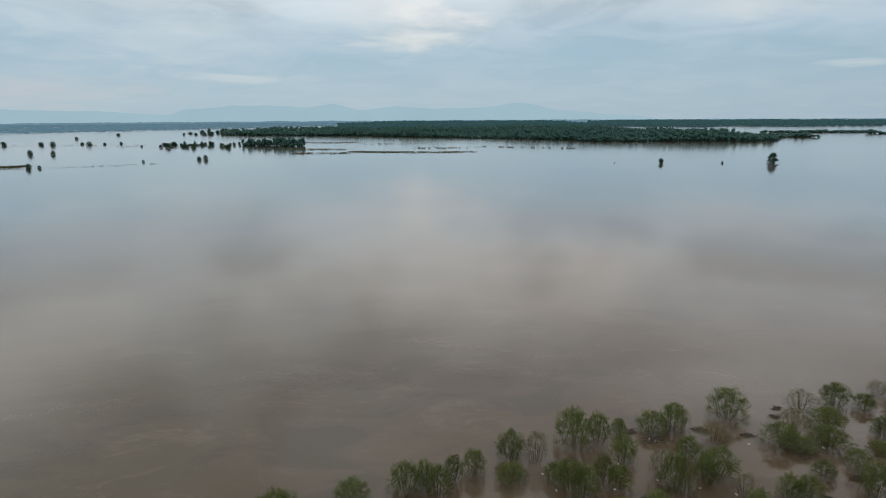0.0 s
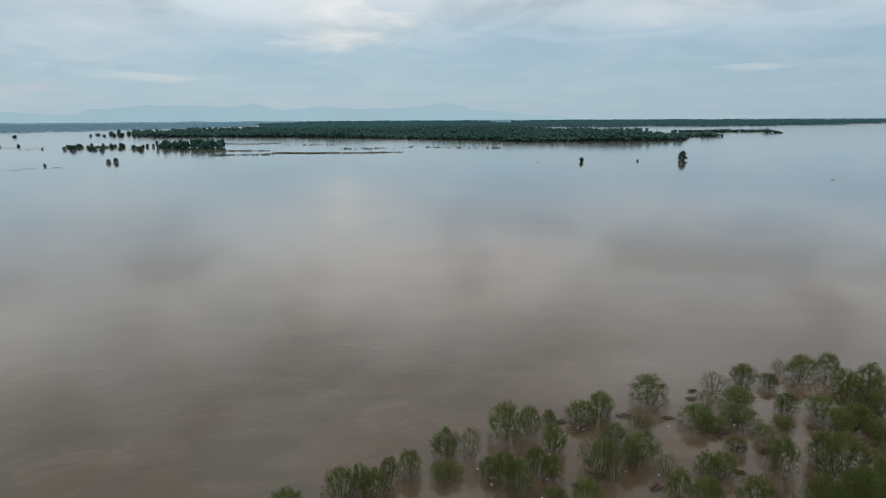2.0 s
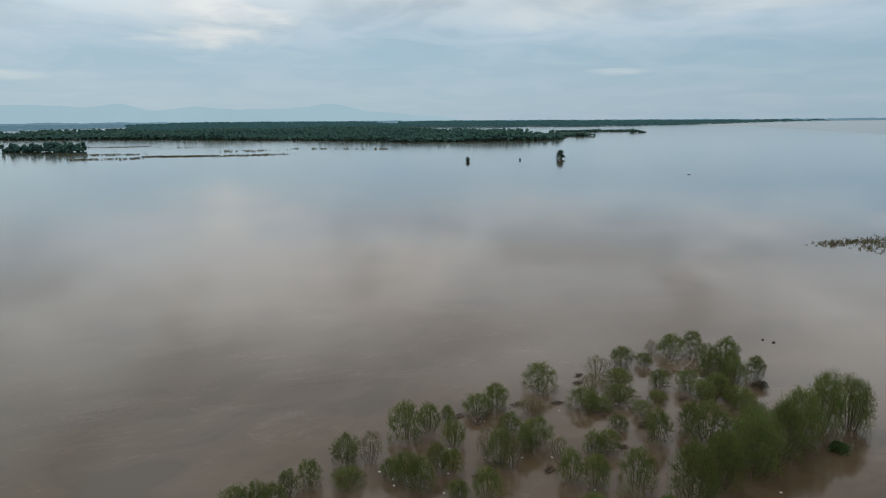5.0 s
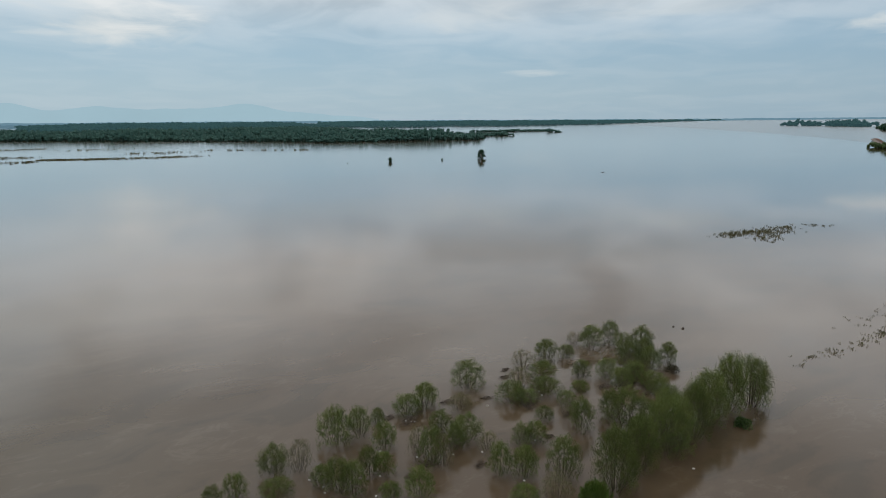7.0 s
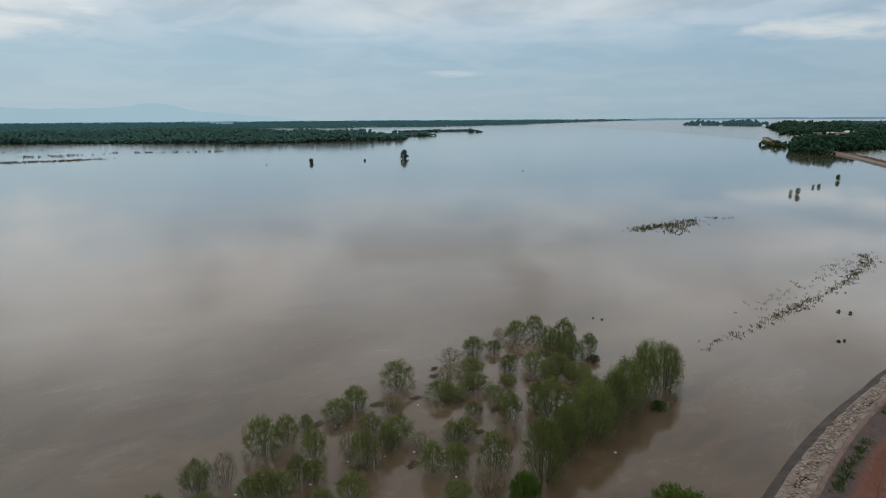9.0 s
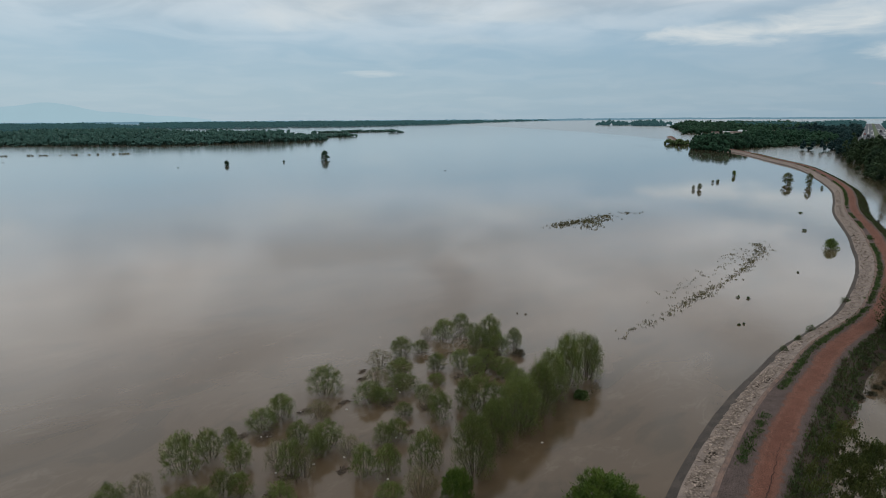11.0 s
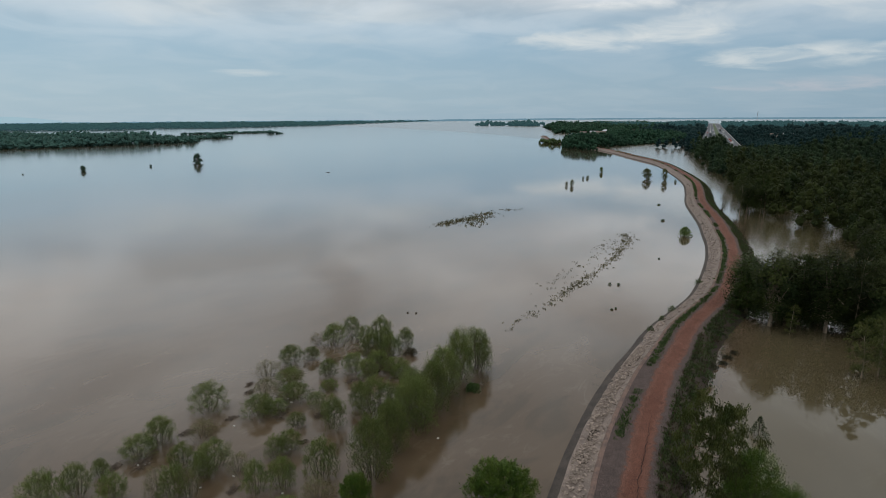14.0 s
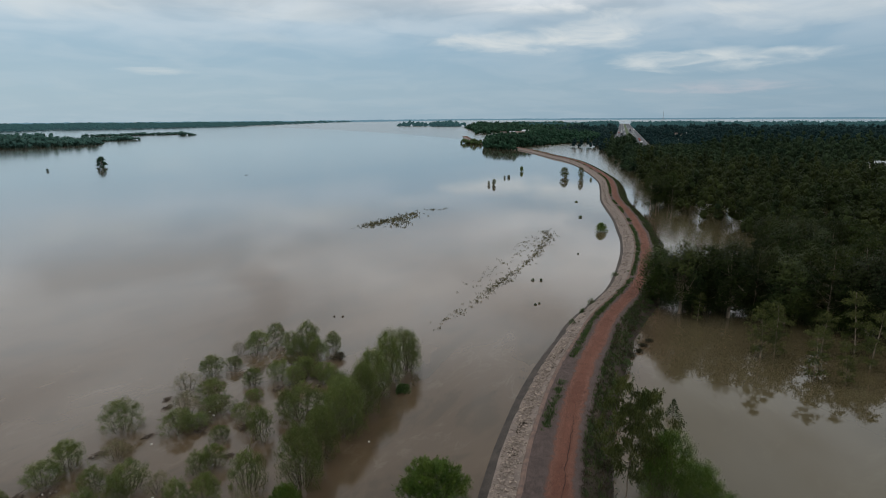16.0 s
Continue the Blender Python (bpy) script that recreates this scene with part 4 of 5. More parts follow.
BALL_FACES = [f for f in itertools.combinations(range(12), 3) if all((BALL[p] - BALL[q]).length < EDGE for p, q in itertools.combinations(f, 2))]


def woods(name, seed, spots, mat, label, flakes=24, lumps=3, leaf=0.4, slim=False):
    """Crowns of rounded leafy lumps, a tall one in the middle of each; spots: x, y, height, width; leaf: a flake's share of its lump."""
    rng = np.random.default_rng(seed)
    s = np.array(spots)
    if len(s) == 0:
        return None
    who = np.repeat(np.arange(len(s)), lumps)
    first = np.tile(np.arange(lumps) == 0, len(s))
    m = len(who)
    h, w = s[who, 2], s[who, 3]
    turn = rng.uniform(0, 6.283, m)
    out = np.where(first, 0.06, rng.uniform(0.16, 0.36, m)) * w
    big = w * np.where(first, rng.uniform(0.26, 0.36, m), rng.uniform(0.18, 0.3, m))
    deep = np.minimum(big * rng.uniform(0.9, 1.5, m), h * 0.42)
    z = np.where(first, h - deep * 0.95, np.maximum(h * rng.uniform(0.14, 0.86, m) - deep * 0.5, deep * 0.6))
    if slim:
        # slender gum crowns: tufts set one above the other round the stem
        rank = np.tile(np.arange(lumps), len(s)) / max(1, lumps - 1)
        out = rng.uniform(0.04, 0.3, m) * w * (0.3 + rank)
        big = w * rng.uniform(0.19, 0.29, m) * (0.8 + 0.35 * rank)
        deep = np.minimum(big * rng.uniform(0.9, 1.5, m), h * 0.3)
        z = h * (1 - 0.5 * rank * rng.uniform(0.7, 1.1, m)) - deep
    heart = 0.6 if slim else 0.8
    mid = np.stack([s[who, 0] + np.cos(turn) * out, s[who, 1] + np.sin(turn) * out, z], 1)
    each = max(3, flakes // lumps)
    which = np.repeat(np.arange(m), each)
    way = rng.normal(size=(len(which), 3)) + np.array([0, 0, 0.35])
    way /= np.linalg.norm(way, axis=1, keepdims=True) + 1e-9
    reach = np.stack([big[which], big[which], deep[which]], 1)
    at = mid[which] + way * reach * rng.uniform(heart - 0.1, 1.1, (len(which), 1))
    at[:, 2] = np.maximum(at[:, 2], 0.15)
    face = way + rng.normal(0, 0.75, way.shape)
    face /= np.linalg.norm(face, axis=1, keepdims=True) + 1e-9
    size = np.minimum(big, deep * 1.3)[which] * leaf * rng.uniform(0.5, 1.3, len(which))
    heap = Heap()
    heap.flakes(at, size, rng, face)
    # a closed heart of foliage in each lump
    ball = np.array(BALL)
    hearts = mid[:, None, :] + ball[None] * np.stack([big, big, deep], 1)[:, None, :] * heart * rng.uniform(0.8, 1.15, (m, 12, 1))
    base = heap.n + 12 * np.arange(m)[:, None, None] + np.array(BALL_FACES)[None]
    heap.v.extend(map(tuple, hearts.reshape(-1, 3).tolist()))
    heap.f.extend(map(tuple, base.reshape(-1, 3).tolist()))
    heap.n = len(heap.v)
    heap.v = [(x, y, max(zz, -0.3)) for x, y, zz in heap.v]
    return tagged(heap.made(name, mat), label, "woodland", kind="stuff")


def inside(poly, x, y):
    hit = False
    for (x0, y0), (x1, y1) in zip(poly, poly[1:] + poly[:1]):
        if (y0 > y) != (y1 > y) and x < x0 + (y - y0) * (x1 - x0) / (y1 - y0):
            hit = not hit
    return hit


def sown(seed, test, az0, az1, d0, d1, tall, fine=5.0, coarse=130.0, taper=True, ridge=0.0):
    """Spots over a sector, wider apart with distance."""
    rnd, out, d = random.Random(seed), [], d0
    while d < d1:
        gap = max(fine, d / coarse)
        step = math.degrees(gap / d)
        az = az0 + rnd.random() * step
        while az < az1:
            r, w = d + rnd.uniform(-0.5, 0.5) * gap, radians(az)
            x, y = r * math.sin(w), r * math.cos(w)
            if test(x, y):
                grow = 0.66 + 0.75 * noise.noise(Vector((x * 0.011, y * 0.011, seed))) + rnd.uniform(-0.3, 0.3)
                grow = max(0.35, min(1.3, grow + 0.2))
                if ridge:
                    # stands of taller and lower trees
                    grow = 0.72 + ridge * 0.55 * noise.noise(Vector((x * 0.02, y * 0.02, seed))) + rnd.uniform(-0.2, 0.2)
                    grow = max(0.4, grow + (0.3 if rnd.random() < 0.1 else 0.0))
                    if -48 < y - highway_y(x) < 0 and x < 600:
                        grow = min(grow, 0.6)
                    elif x < 540 and 0 < y - highway_y(x) < 60:
                        grow = max(grow, 0.95)
                if taper:
                    steps = sum(test(x * (1 - k / r), y * (1 - k / r)) for k in (9, 22, 45, 80))
                    grow *= (0.6, 0.74, 0.85, 0.94, 1.0)[steps]
                out.append((x, y, tall * grow, gap * rnd.uniform(1.15, 1.7)))
            az += step * rnd.uniform(0.8, 1.2)
        d += gap * 0.9
    return out


ISLAND = [(-385, 1015), (-334, 973), (-125, 903), (13, 806), (149, 705), (166, 655), (365, 641), (408, 705), (350, 760), (315, 880), (290, 1000), (300, 1150), (330, 1340), (420, 1700), (560, 3000), (-300, 3000), (-420, 1150)]
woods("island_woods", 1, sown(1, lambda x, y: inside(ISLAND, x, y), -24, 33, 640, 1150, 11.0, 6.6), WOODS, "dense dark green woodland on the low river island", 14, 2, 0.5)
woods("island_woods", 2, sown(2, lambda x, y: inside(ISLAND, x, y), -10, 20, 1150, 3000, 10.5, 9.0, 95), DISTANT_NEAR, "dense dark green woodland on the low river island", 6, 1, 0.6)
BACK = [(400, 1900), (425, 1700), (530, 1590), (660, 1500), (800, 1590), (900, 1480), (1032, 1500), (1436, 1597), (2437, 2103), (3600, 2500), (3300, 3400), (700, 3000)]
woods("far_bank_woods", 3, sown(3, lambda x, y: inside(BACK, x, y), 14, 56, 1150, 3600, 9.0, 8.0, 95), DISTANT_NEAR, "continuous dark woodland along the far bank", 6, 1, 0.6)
HEDGE_ISLAND = [(-212, 606), (-150, 588), (-142, 598), (-205, 618)]
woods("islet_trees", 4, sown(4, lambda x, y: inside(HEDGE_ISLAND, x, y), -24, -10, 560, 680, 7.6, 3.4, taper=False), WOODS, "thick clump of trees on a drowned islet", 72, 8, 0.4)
SPITS = [[(428, 750), (480, 745), (490, 790), (440, 800)], [(520, 960), (690, 935), (720, 965), (540, 990)], [(640, 860), (660, 858), (665, 880), (640, 880)]]
for k, spit in enumerate(SPITS):
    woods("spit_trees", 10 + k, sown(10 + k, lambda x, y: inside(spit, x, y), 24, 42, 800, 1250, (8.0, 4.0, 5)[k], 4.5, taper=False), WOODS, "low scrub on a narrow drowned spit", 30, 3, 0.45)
LEFT_SHORE = [(-1250, 900), (-899, 1189), (-598, 1620), (-300, 2300), (-200, 4000), (-3500, 4000), (-3200, 900)]
woods("far_shore_woods", 6, sown(6, lambda x, y: inside(LEFT_SHORE, x, y), -50, -5, 1350, 3600, 4.5, 11.0, 62), DISTANT, "hazy blue-green wooded shore far across the water", 4, 1, 0.6)


woods("gum_forest_canopy", 30, behind, CANOPY, "dense flooded gum forest behind the first rows", 270, 5, 0.29, True)
# right bank: grove, village belt and forest to the horizon
GROVE = [(452, 188), (497, 207), (640, 182), (780, 200), (790, 265), (560, 262), (487, 236)]
woods("waterside_grove", 7, sown(7, lambda x, y: inside(GROVE, x, y), 58, 80, 480, 860, 10.5, 4.5), GROVE_LEAF, "dense rounded grove where the dike meets the river", 42, 3, 0.4)
woods("waterside_grove", 8, sown(8, lambda x, y: inside([(536, 266), (545, 262), (575, 285), (560, 296)], x, y), 58, 68, 580, 660, 5.5, 3.0, taper=False), GRASS, "light green bushes off the grove's point", 60, 4, 0.34)


def back_forest(x, y):
    d = math.hypot(x, y)
    if abs(y - highway_y(x)) < 18.5 and x > 466:
        return False
    if x < 525:
        return x > 288 and y < forest_edge(x) and y > -0.3 * x
    shore = 165 + (x - 525) * 0.30 if x < 900 else 285 + (x - 900) * 0.62
    if 560 < d < 860 and y > 150 + (x - 560) * 0.1:
        return False
    return y < shore and y > -0.3 * x


woods("gum_forest_canopy", 9, sown(9, back_forest, 55, 107, 288, 480, 14.5, 6.6, 80, ridge=1.3), WOODS_NEAR, "unbroken dark gum forest canopy", 80, 4, 0.4, True)
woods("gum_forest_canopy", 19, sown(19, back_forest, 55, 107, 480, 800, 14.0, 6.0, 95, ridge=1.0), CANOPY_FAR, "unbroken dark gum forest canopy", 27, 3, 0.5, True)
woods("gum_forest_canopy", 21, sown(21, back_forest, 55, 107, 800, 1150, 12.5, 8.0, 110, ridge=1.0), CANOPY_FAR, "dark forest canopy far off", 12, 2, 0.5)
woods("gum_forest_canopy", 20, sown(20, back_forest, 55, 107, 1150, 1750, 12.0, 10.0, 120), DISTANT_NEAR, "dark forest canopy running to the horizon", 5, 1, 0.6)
HOMES = ((68.6, 960, 24, METAL_ROOF), (69.7, 830, 26, METAL_ROOF), (66.2, 900, 11, TILE_ROOF), (67.2, 920, 14, METAL_ROOF), (70.8, 1000, 13, TILE_ROOF), (67.8, 900, 16, TILE_ROOF), (69.0, 880, 15, TILE_ROOF), (74.2, 1080, 22, METAL_ROOF), (73.4, 1050, 14, TILE_ROOF), (71.6, 950, 12, TILE_ROOF), (82.4, 690, 12, TILE_ROOF), (83.2, 700, 15, METAL_ROOF), (97.5, 300, 9, METAL_ROOF))
VILLAGE = [(870, 432), (1000, 500), (1330, 690), (1600, 800), (1700, 560), (1180, 330), (860, 290)]


def village_green(x, y):
    if not inside(VILLAGE, x, y) or noise.noise(Vector((x * 0.02, y * 0.02, 5))) < -0.22:
        return False
    az, d = math.degrees(math.atan2(x, y)), math.hypot(x, y)
    return all(abs(az - a) * d / 57.3 > l * 0.7 or not -30 < d - r < 8 + l * 0.4 for a, r, l, _ in HOMES)


woods("village_trees", 23, sown(23, village_green, 54, 76, 700, 1750, 12.0, 7.0, 110), GROVE_LEAF, "garden trees among the village houses", 14, 2, 0.5)
PROMONTORY = [(1505, 1018), (1535, 938), (1480, 815), (1540, 800), (1600, 930), (1570, 1030)]
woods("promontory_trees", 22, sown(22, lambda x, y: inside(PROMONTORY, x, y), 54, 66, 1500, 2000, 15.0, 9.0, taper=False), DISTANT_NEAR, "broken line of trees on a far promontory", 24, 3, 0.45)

# ---------------------------------------------------------------- hills far behind the left shore
HILLS = [(-60, 0.5), (-48, 0.8), (-37, 0.75), (-31, 0.65), (-25, 0.35), (-23.4, 0.8), (-19, 1.12), (-16, 1.14), (-13, 0.98), (-10.4, 1.25), (-7.8, 0.7), (-4.5, 1.04), (-1.2, 0.82), (3.7, 0.88), (7.5, 1.3), (11.8, 0.55), (16, 0.2), (20, -0.1)]


def hills():
    verts, faces, n = [], [], 0
    az = HILLS[0][0]
    while az < HILLS[-1][0]:
        for (a0, e0), (a1, e1) in zip(HILLS, HILLS[1:]):
            if a0 <= az <= a1:
                u = (az - a0) / (a1 - a0)
                u = u * u * (3 - 2 * u)
                el = e0 + (e1 - e0) * u
        el += 0.07 * noise.noise(Vector((az * 0.8, 0, 0))) + 0.03 * noise.noise(Vector((az * 2.7, 4, 0)))
        top = EYE + 4900 * math.tan(radians(el))
        w = radians(az)
        for r, z in ((4820, -5), (4870, max(0, top * 0.6)), (4900, max(0.5, top)), (4960, max(0.2, top * 0.3)), (4970, -5)):
            verts.append((r * math.sin(w), r * math.cos(w), z))
        n += 1
        az += 0.25
    for i in range(n - 1):
        for k in range(4):
            faces.append((i * 5 + k, i * 5 + k + 1, i * 5 + k + 6, i * 5 + k + 5))
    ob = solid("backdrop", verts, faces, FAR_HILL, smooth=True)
    tagged(ob, "faint blue hazy mountain ridge on the horizon", "mountains", kind="structure")


hills()


def far_shore():
    """The low wooded land that closes the water at the horizon."""
    verts, faces, n = [], [], 0
    for k in range(1500):
        w = radians(-60 + k * 0.12)
        z = 11 + 4 * noise.noise(Vector((k * 0.05, 1, 0))) + 2.5 * noise.noise(Vector((k * 0.31, 7, 0))) + 1.5 * noise.noise(Vector((k * 0.9, 3, 0)))
        near = 3300 + 1350 * min(1.0, max(0.0, (math.degrees(w) - 48) / 14))
        for r, h in ((near, -2), (near + 12, z * 0.8), (near + 40, z), (near + 200, -2)):
            verts.append((r * math.sin(w), r * math.cos(w), h))
        n += 1
    for i in range(n - 1):
        faces += [(i * 4 + k, i * 4 + k + 1, i * 4 + k + 5, i * 4 + k + 4) for k in range(3)]
    tagged(solid("backdrop", verts, faces, FAR_SHORE, smooth=True), "thin hazy blue-grey wooded land on the horizon", "far shore", kind="structure")


far_shore()


# ---------------------------------------------------------------- reeds
def reeds(name, seed, spots, blades, h, label, wide=0.35, thick=0.07):
    rng = np.random.default_rng(seed)
    s = np.array(spots)
    who = np.repeat(np.arange(len(s)), blades)
    m = len(who)
    at = np.stack([s[who, 0] + rng.normal(0, wide, m), s[who, 1] + rng.normal(0, wide, m), np.full(m, -0.05)], 1)
    way = rng.normal(0, 0.55, (m, 3)) + np.array([0, 0, 1.0])
    heap = Heap()
    heap.leaves(at, way, h * rng.uniform(0.5, 1.25, m), thick * rng.uniform(0.6, 1.3, m), rng)
    return tagged(heap.made(name, REED), label, "reeds", kind="stuff")


def strewn(seed, line, n, wide, dense=0.0):
    """Spots scattered along a plan line, in drifts."""
    rnd, pts, out = random.Random(seed), spline(line, 1.0), []
    while len(out) < n:
        i = rnd.randrange(len(pts))
        p = pts[i]
        if noise.noise(Vector((p.x * 0.12, p.y * 0.12, seed))) + rnd.uniform(-0.5, 0.6) < dense:
            continue
        out.append((p.x + rnd.gauss(0, wide), p.y + rnd.gauss(0, wide)))
    return out


reed_label = "line of drowned brown-green reed tips in the flood"
belt = [(62, 37.4), (68.6, 37.8), (76, 38.0), (88.2, 38.7), (101, 39.7), (116.6, 42.1), (128, 44.4), (135, 47.4)]
reeds("reed_belt", 1, strewn(1, belt[2:], 300, 0.6, 0.05) + strewn(2, belt[:4], 46, 0.6, 0.1) + strewn(14, belt[5:], 80, 1.0, -0.2), 9, 0.3, reed_label, 0.16, 0.06)
reeds("reed_belt", 2, strewn(3, [(80, 40.5), (90, 42.8), (106.4, 44.3), (127.7, 46.9)], 100, 1.2), 7, 0.26, reed_label, 0.14, 0.06)
reeds("reed_patch", 3, strewn(4, [(118, 91.2), (127, 91.4), (134, 90.9), (143, 91.5)], 230, 1.2, -0.1) + strewn(15, [(122.4, 83), (128, 86.5), (135, 88.5), (141, 91)], 130, 1.8) + strewn(5, [(146, 92.4), (151.4, 89.8), (154, 86)], 16, 0.9), 8, 0.42, "patch of drowned reed tips standing in open water", 0.2, 0.1)
brush = "far rows of drowned brush in the river"
reeds("brush_row", 6, strewn(6, [(-142, 531), (-114, 528), (-86, 525)], 70, 3.0, -0.2) + strewn(16, [(-120, 470), (-99, 468), (-78, 470)], 70, 2.0, -0.2) + strewn(8, [(-26, 547), (-2, 538), (25, 552)], 40, 8.0), 7, 1.25, brush, 0.5, 0.4)
reeds("brush_row", 7, strewn(7, [(-77, 489), (-50, 481), (-27, 480)], 260, 2.6, -0.3) + strewn(17, [(-31, 472), (-6, 475), (23, 479)], 130, 5.0, -0.2), 6, 0.95, brush, 0.6, 0.4)
reeds("brush_row", 9, strewn(9, [(-171, 685), (-131, 664), (-103, 675)], 110, 3.0, -0.3) + strewn(18, [(-81, 650), (-56, 625), (-30, 644)], 34, 8.0), 6, 1.1, brush, 0.8, 0.4)
reeds("brush_row", 10, [(39, 561), (41, 560), (55, 552), (57, 551), (62, 548), (64, 547), (66, 546), (74, 540), (82, 536), (84, 535), (92, 530), (98, 528), (108, 523), (112, 522), (114, 522), (116, 522), (118, 521)], 22, 1.3, brush, 0.5, 0.45)
reeds("reed_belt", 19, strewn(19, [(-290, 340), (-266, 347), (-255, 357)], 240, 1.6, -0.6), 7, 1.0, "thick strip of drowned grass in the flood", 0.6, 0.3)
reeds("reed_belt", 11, strewn(11, [(-330, 320), (-275, 332), (-243, 336)], 150, 2.0, -0.4) + strewn(12, [(-236, 340), (-210, 352), (-180, 372)], 40, 3.0), 6, 0.7, "thin drift line of drowned stalks", 0.9, 0.16)
reeds("reed_belt", 13, strewn(13, [(-480, 640), (-380, 640), (-280, 590), (-200, 570)], 130, 14.0), 5, 1.0, "scattered drowned brush tips", 1.0, 0.22)


# ---------------------------------------------------------------- verge grass and weeds on the dike
def tufts(name, seed, count, place, h, mat, label, blades=9, thick=0.035):
    rng, rnd = np.random.default_rng(seed), random.Random(seed)
    at = []
    while len(at) < count:
        p = place(rnd)
        if p is not None:
            at.append(p)
    s = np.array(at)
    who = np.repeat(np.arange(len(s)), blades)
    m = len(who)
    pos = s[who] + rng.normal(0, 1, (m, 3)) * np.array([0.13, 0.13, 0.0])
    way = rng.normal(0, 0.5, (m, 3)) + np.array([0, 0, 1.0])
    heap = Heap()
    heap.blades(pos, way, h * rng.uniform(0.5, 1.3, m), thick * rng.uniform(0.7, 1.4, m) * (1 + s[who, 0] / 60), rng)
    return tagged(heap.made(name, mat), label, "grass", kind="stuff")


I_NEAR, I_MID, I_FAR = index_at(24), index_at(130), index_at(440)


def pick_index(rnd, a, b):
    return a + int((b - a) * rnd.random() ** 1.3)


def left_verge(rnd):
    i = pick_index(rnd, I_NEAR, I_FAR)
    p = LINE[i]
    if noise.noise(Vector((p.x * 0.11, 3.7, 0))) + (0.22 if p.x > 66 else -0.02) < rnd.uniform(0.0, 0.12):
        return None
    o = (edge("berm", i) + edge("track", i)) / 2 + 0.12 + rnd.gauss(0, 0.2)
    q = p.lerp(LINE[i + 1], rnd.random()) + SIDE[i] * o
    return (q.x, q.y, CREST - 0.03)


def right_slope(rnd):
    i = pick_index(rnd, I_NEAR, I_FAR)
    o = edge("verge", i) + 0.1 - abs(rnd.gauss(0, 1.15))
    p = LINE[i]
    if o < -4.3 or noise.noise(Vector((p.x * 0.25, o * 0.8, 9))) < rnd.uniform(-0.6, -0.05):
        return None
    q = p.lerp(LINE[i + 1], rnd.random()) + SIDE[i] * o
    down = (edge("verge", i) - o)
    return (q.x, q.y, max(-0.05, CREST - 0.1 - 0.32 * down - 0.06 * down * down))


tufts("verge_grass", 1, 2600, left_verge, 0.32, GRASS, "strip of green grass along the track's river side")
tufts("slope_grass", 2, 8500, right_slope, 0.27, GRASS, "rough green grass on the landward slope of the dike")
tufts("slope_weeds", 3, 7500, right_slope, 0.28, WEED, "dry brown weeds on the landward slope of the dike")
for k in range(16):
    r2 = random.Random(300 + k)
    i = index_at(30 + k * 11.5 + r2.uniform(-3, 3))
    p = LINE[i] + SIDE[i] * (edge("verge", i) - r2.uniform(0.7, 2.2))
    bush = leaf_clump("slope_bush", 300 + k, p.x, p.y, r2.uniform(1.0, 1.8), r2.uniform(0.5, 0.9), 0.16, (GRASS, WEED, GRASS)[k % 3], "leafy bush on the landward slope of the dike", "bush", "bushes on the dike slope")
    bush.location.z = 0.5


# ---------------------------------------------------------------- driftwood and litter
def raft(seed, x, y, size):
    rnd, heap = random.Random(seed), Heap()
    for k in range(34):
        u, r = rnd.uniform(0, 6.28), size * 0.42 * math.sqrt(rnd.random())
        c = Vector((math.cos(u) * r, math.sin(u) * r * 0.55, rnd.uniform(0.0, 0.1)))
        d = Vector((rnd.gauss(0, 1), rnd.gauss(0, 0.5), rnd.gauss(0, 0.12))).normalized() * size * rnd.uniform(0.1, 0.28)
        heap.tube([c - d, c + Vector((0, 0, 0.03)), c + d], [0.012, 0.03 * rnd.uniform(0.5, 1.2), 0.01], 4)
    ob = heap.made("driftwood_raft", WOOD)
    ob.matrix_basis = pose(x, y, 0.01, 0, 0, rnd.uniform(-40, 40))
    tagged(ob, "small raft of dark driftwood and twigs on the water", "driftwood", "driftwood rafts")


for k, (x, y, s) in enumerate([(27.3, 46.3, 1.3), (18.5, 45.6, 2.4), (23.4, 47.3, 1.7), (17.0, 47.1, 1.5), (32.6, 51.2, 1.3), (31.5, 49.6, 1.4), (30.4, 43.2, 2.2), (17.3, 38.6, 1.8), (39.8, 43.0, 1.8), (32.6, 40.0, 1.6), (60.9, 51.5, 0.5), (60.3, 52.6, 0.35), (202.3, 229.2, 2.2), (28.6, 37.6, 1.3), (21.0, 36.6, 1.5), (15.5, 37.5, 1.6)]):
    raft(400 + k, x, y, s)


def litter(seed, x, y):
    """A half-sunk plastic bottle or foam scrap, lumpy and tilted."""
    rnd, bm = random.Random(seed), bmesh.new()
    bmesh.ops.create_icosphere(bm, subdivisions=1, radius=0.085)
    for v in bm.verts:
        v.co = Vector((v.co.x * 1.6, v.co.y * 0.9, v.co.z * 0.8)) * rnd.uniform(0.8, 1.15)
    me = bpy.data.meshes.new("litter")
    bm.to_mesh(me)
    bm.free()
    me.materials.append(FOAM)
    ob = new("litter", me)
    ob.matrix_basis = pose(x, y, 0.03, rnd.uniform(-20, 20), rnd.uniform(-20, 20), rnd.uniform(0, 360))
    tagged(ob, "white scrap of floating plastic litter", "litter", "floating litter")


LITTER = [(36.3, 28.4), (7.9, 40.8), (8.7, 39.5), (8.6, 38.7), (33.0, 45.2), (32.7, 44.3), (29.7, 46.1), (29.2, 46.1), (19.7, 38.9), (22.1, 38.1), (14.3, 42.1), (13.1, 38.8), (16.8, 39.9), (27.2, 37.6), (23.1, 33.2),
          (18.2, 45.8), (18.6, 45.5), (18.9, 45.3), (23.0, 47.5), (26.6, 44.9), (30.1, 44.9), (12.0, 36.6)]
for k, (x, y) in enumerate(LITTER):
    litter(500 + k, x, y)


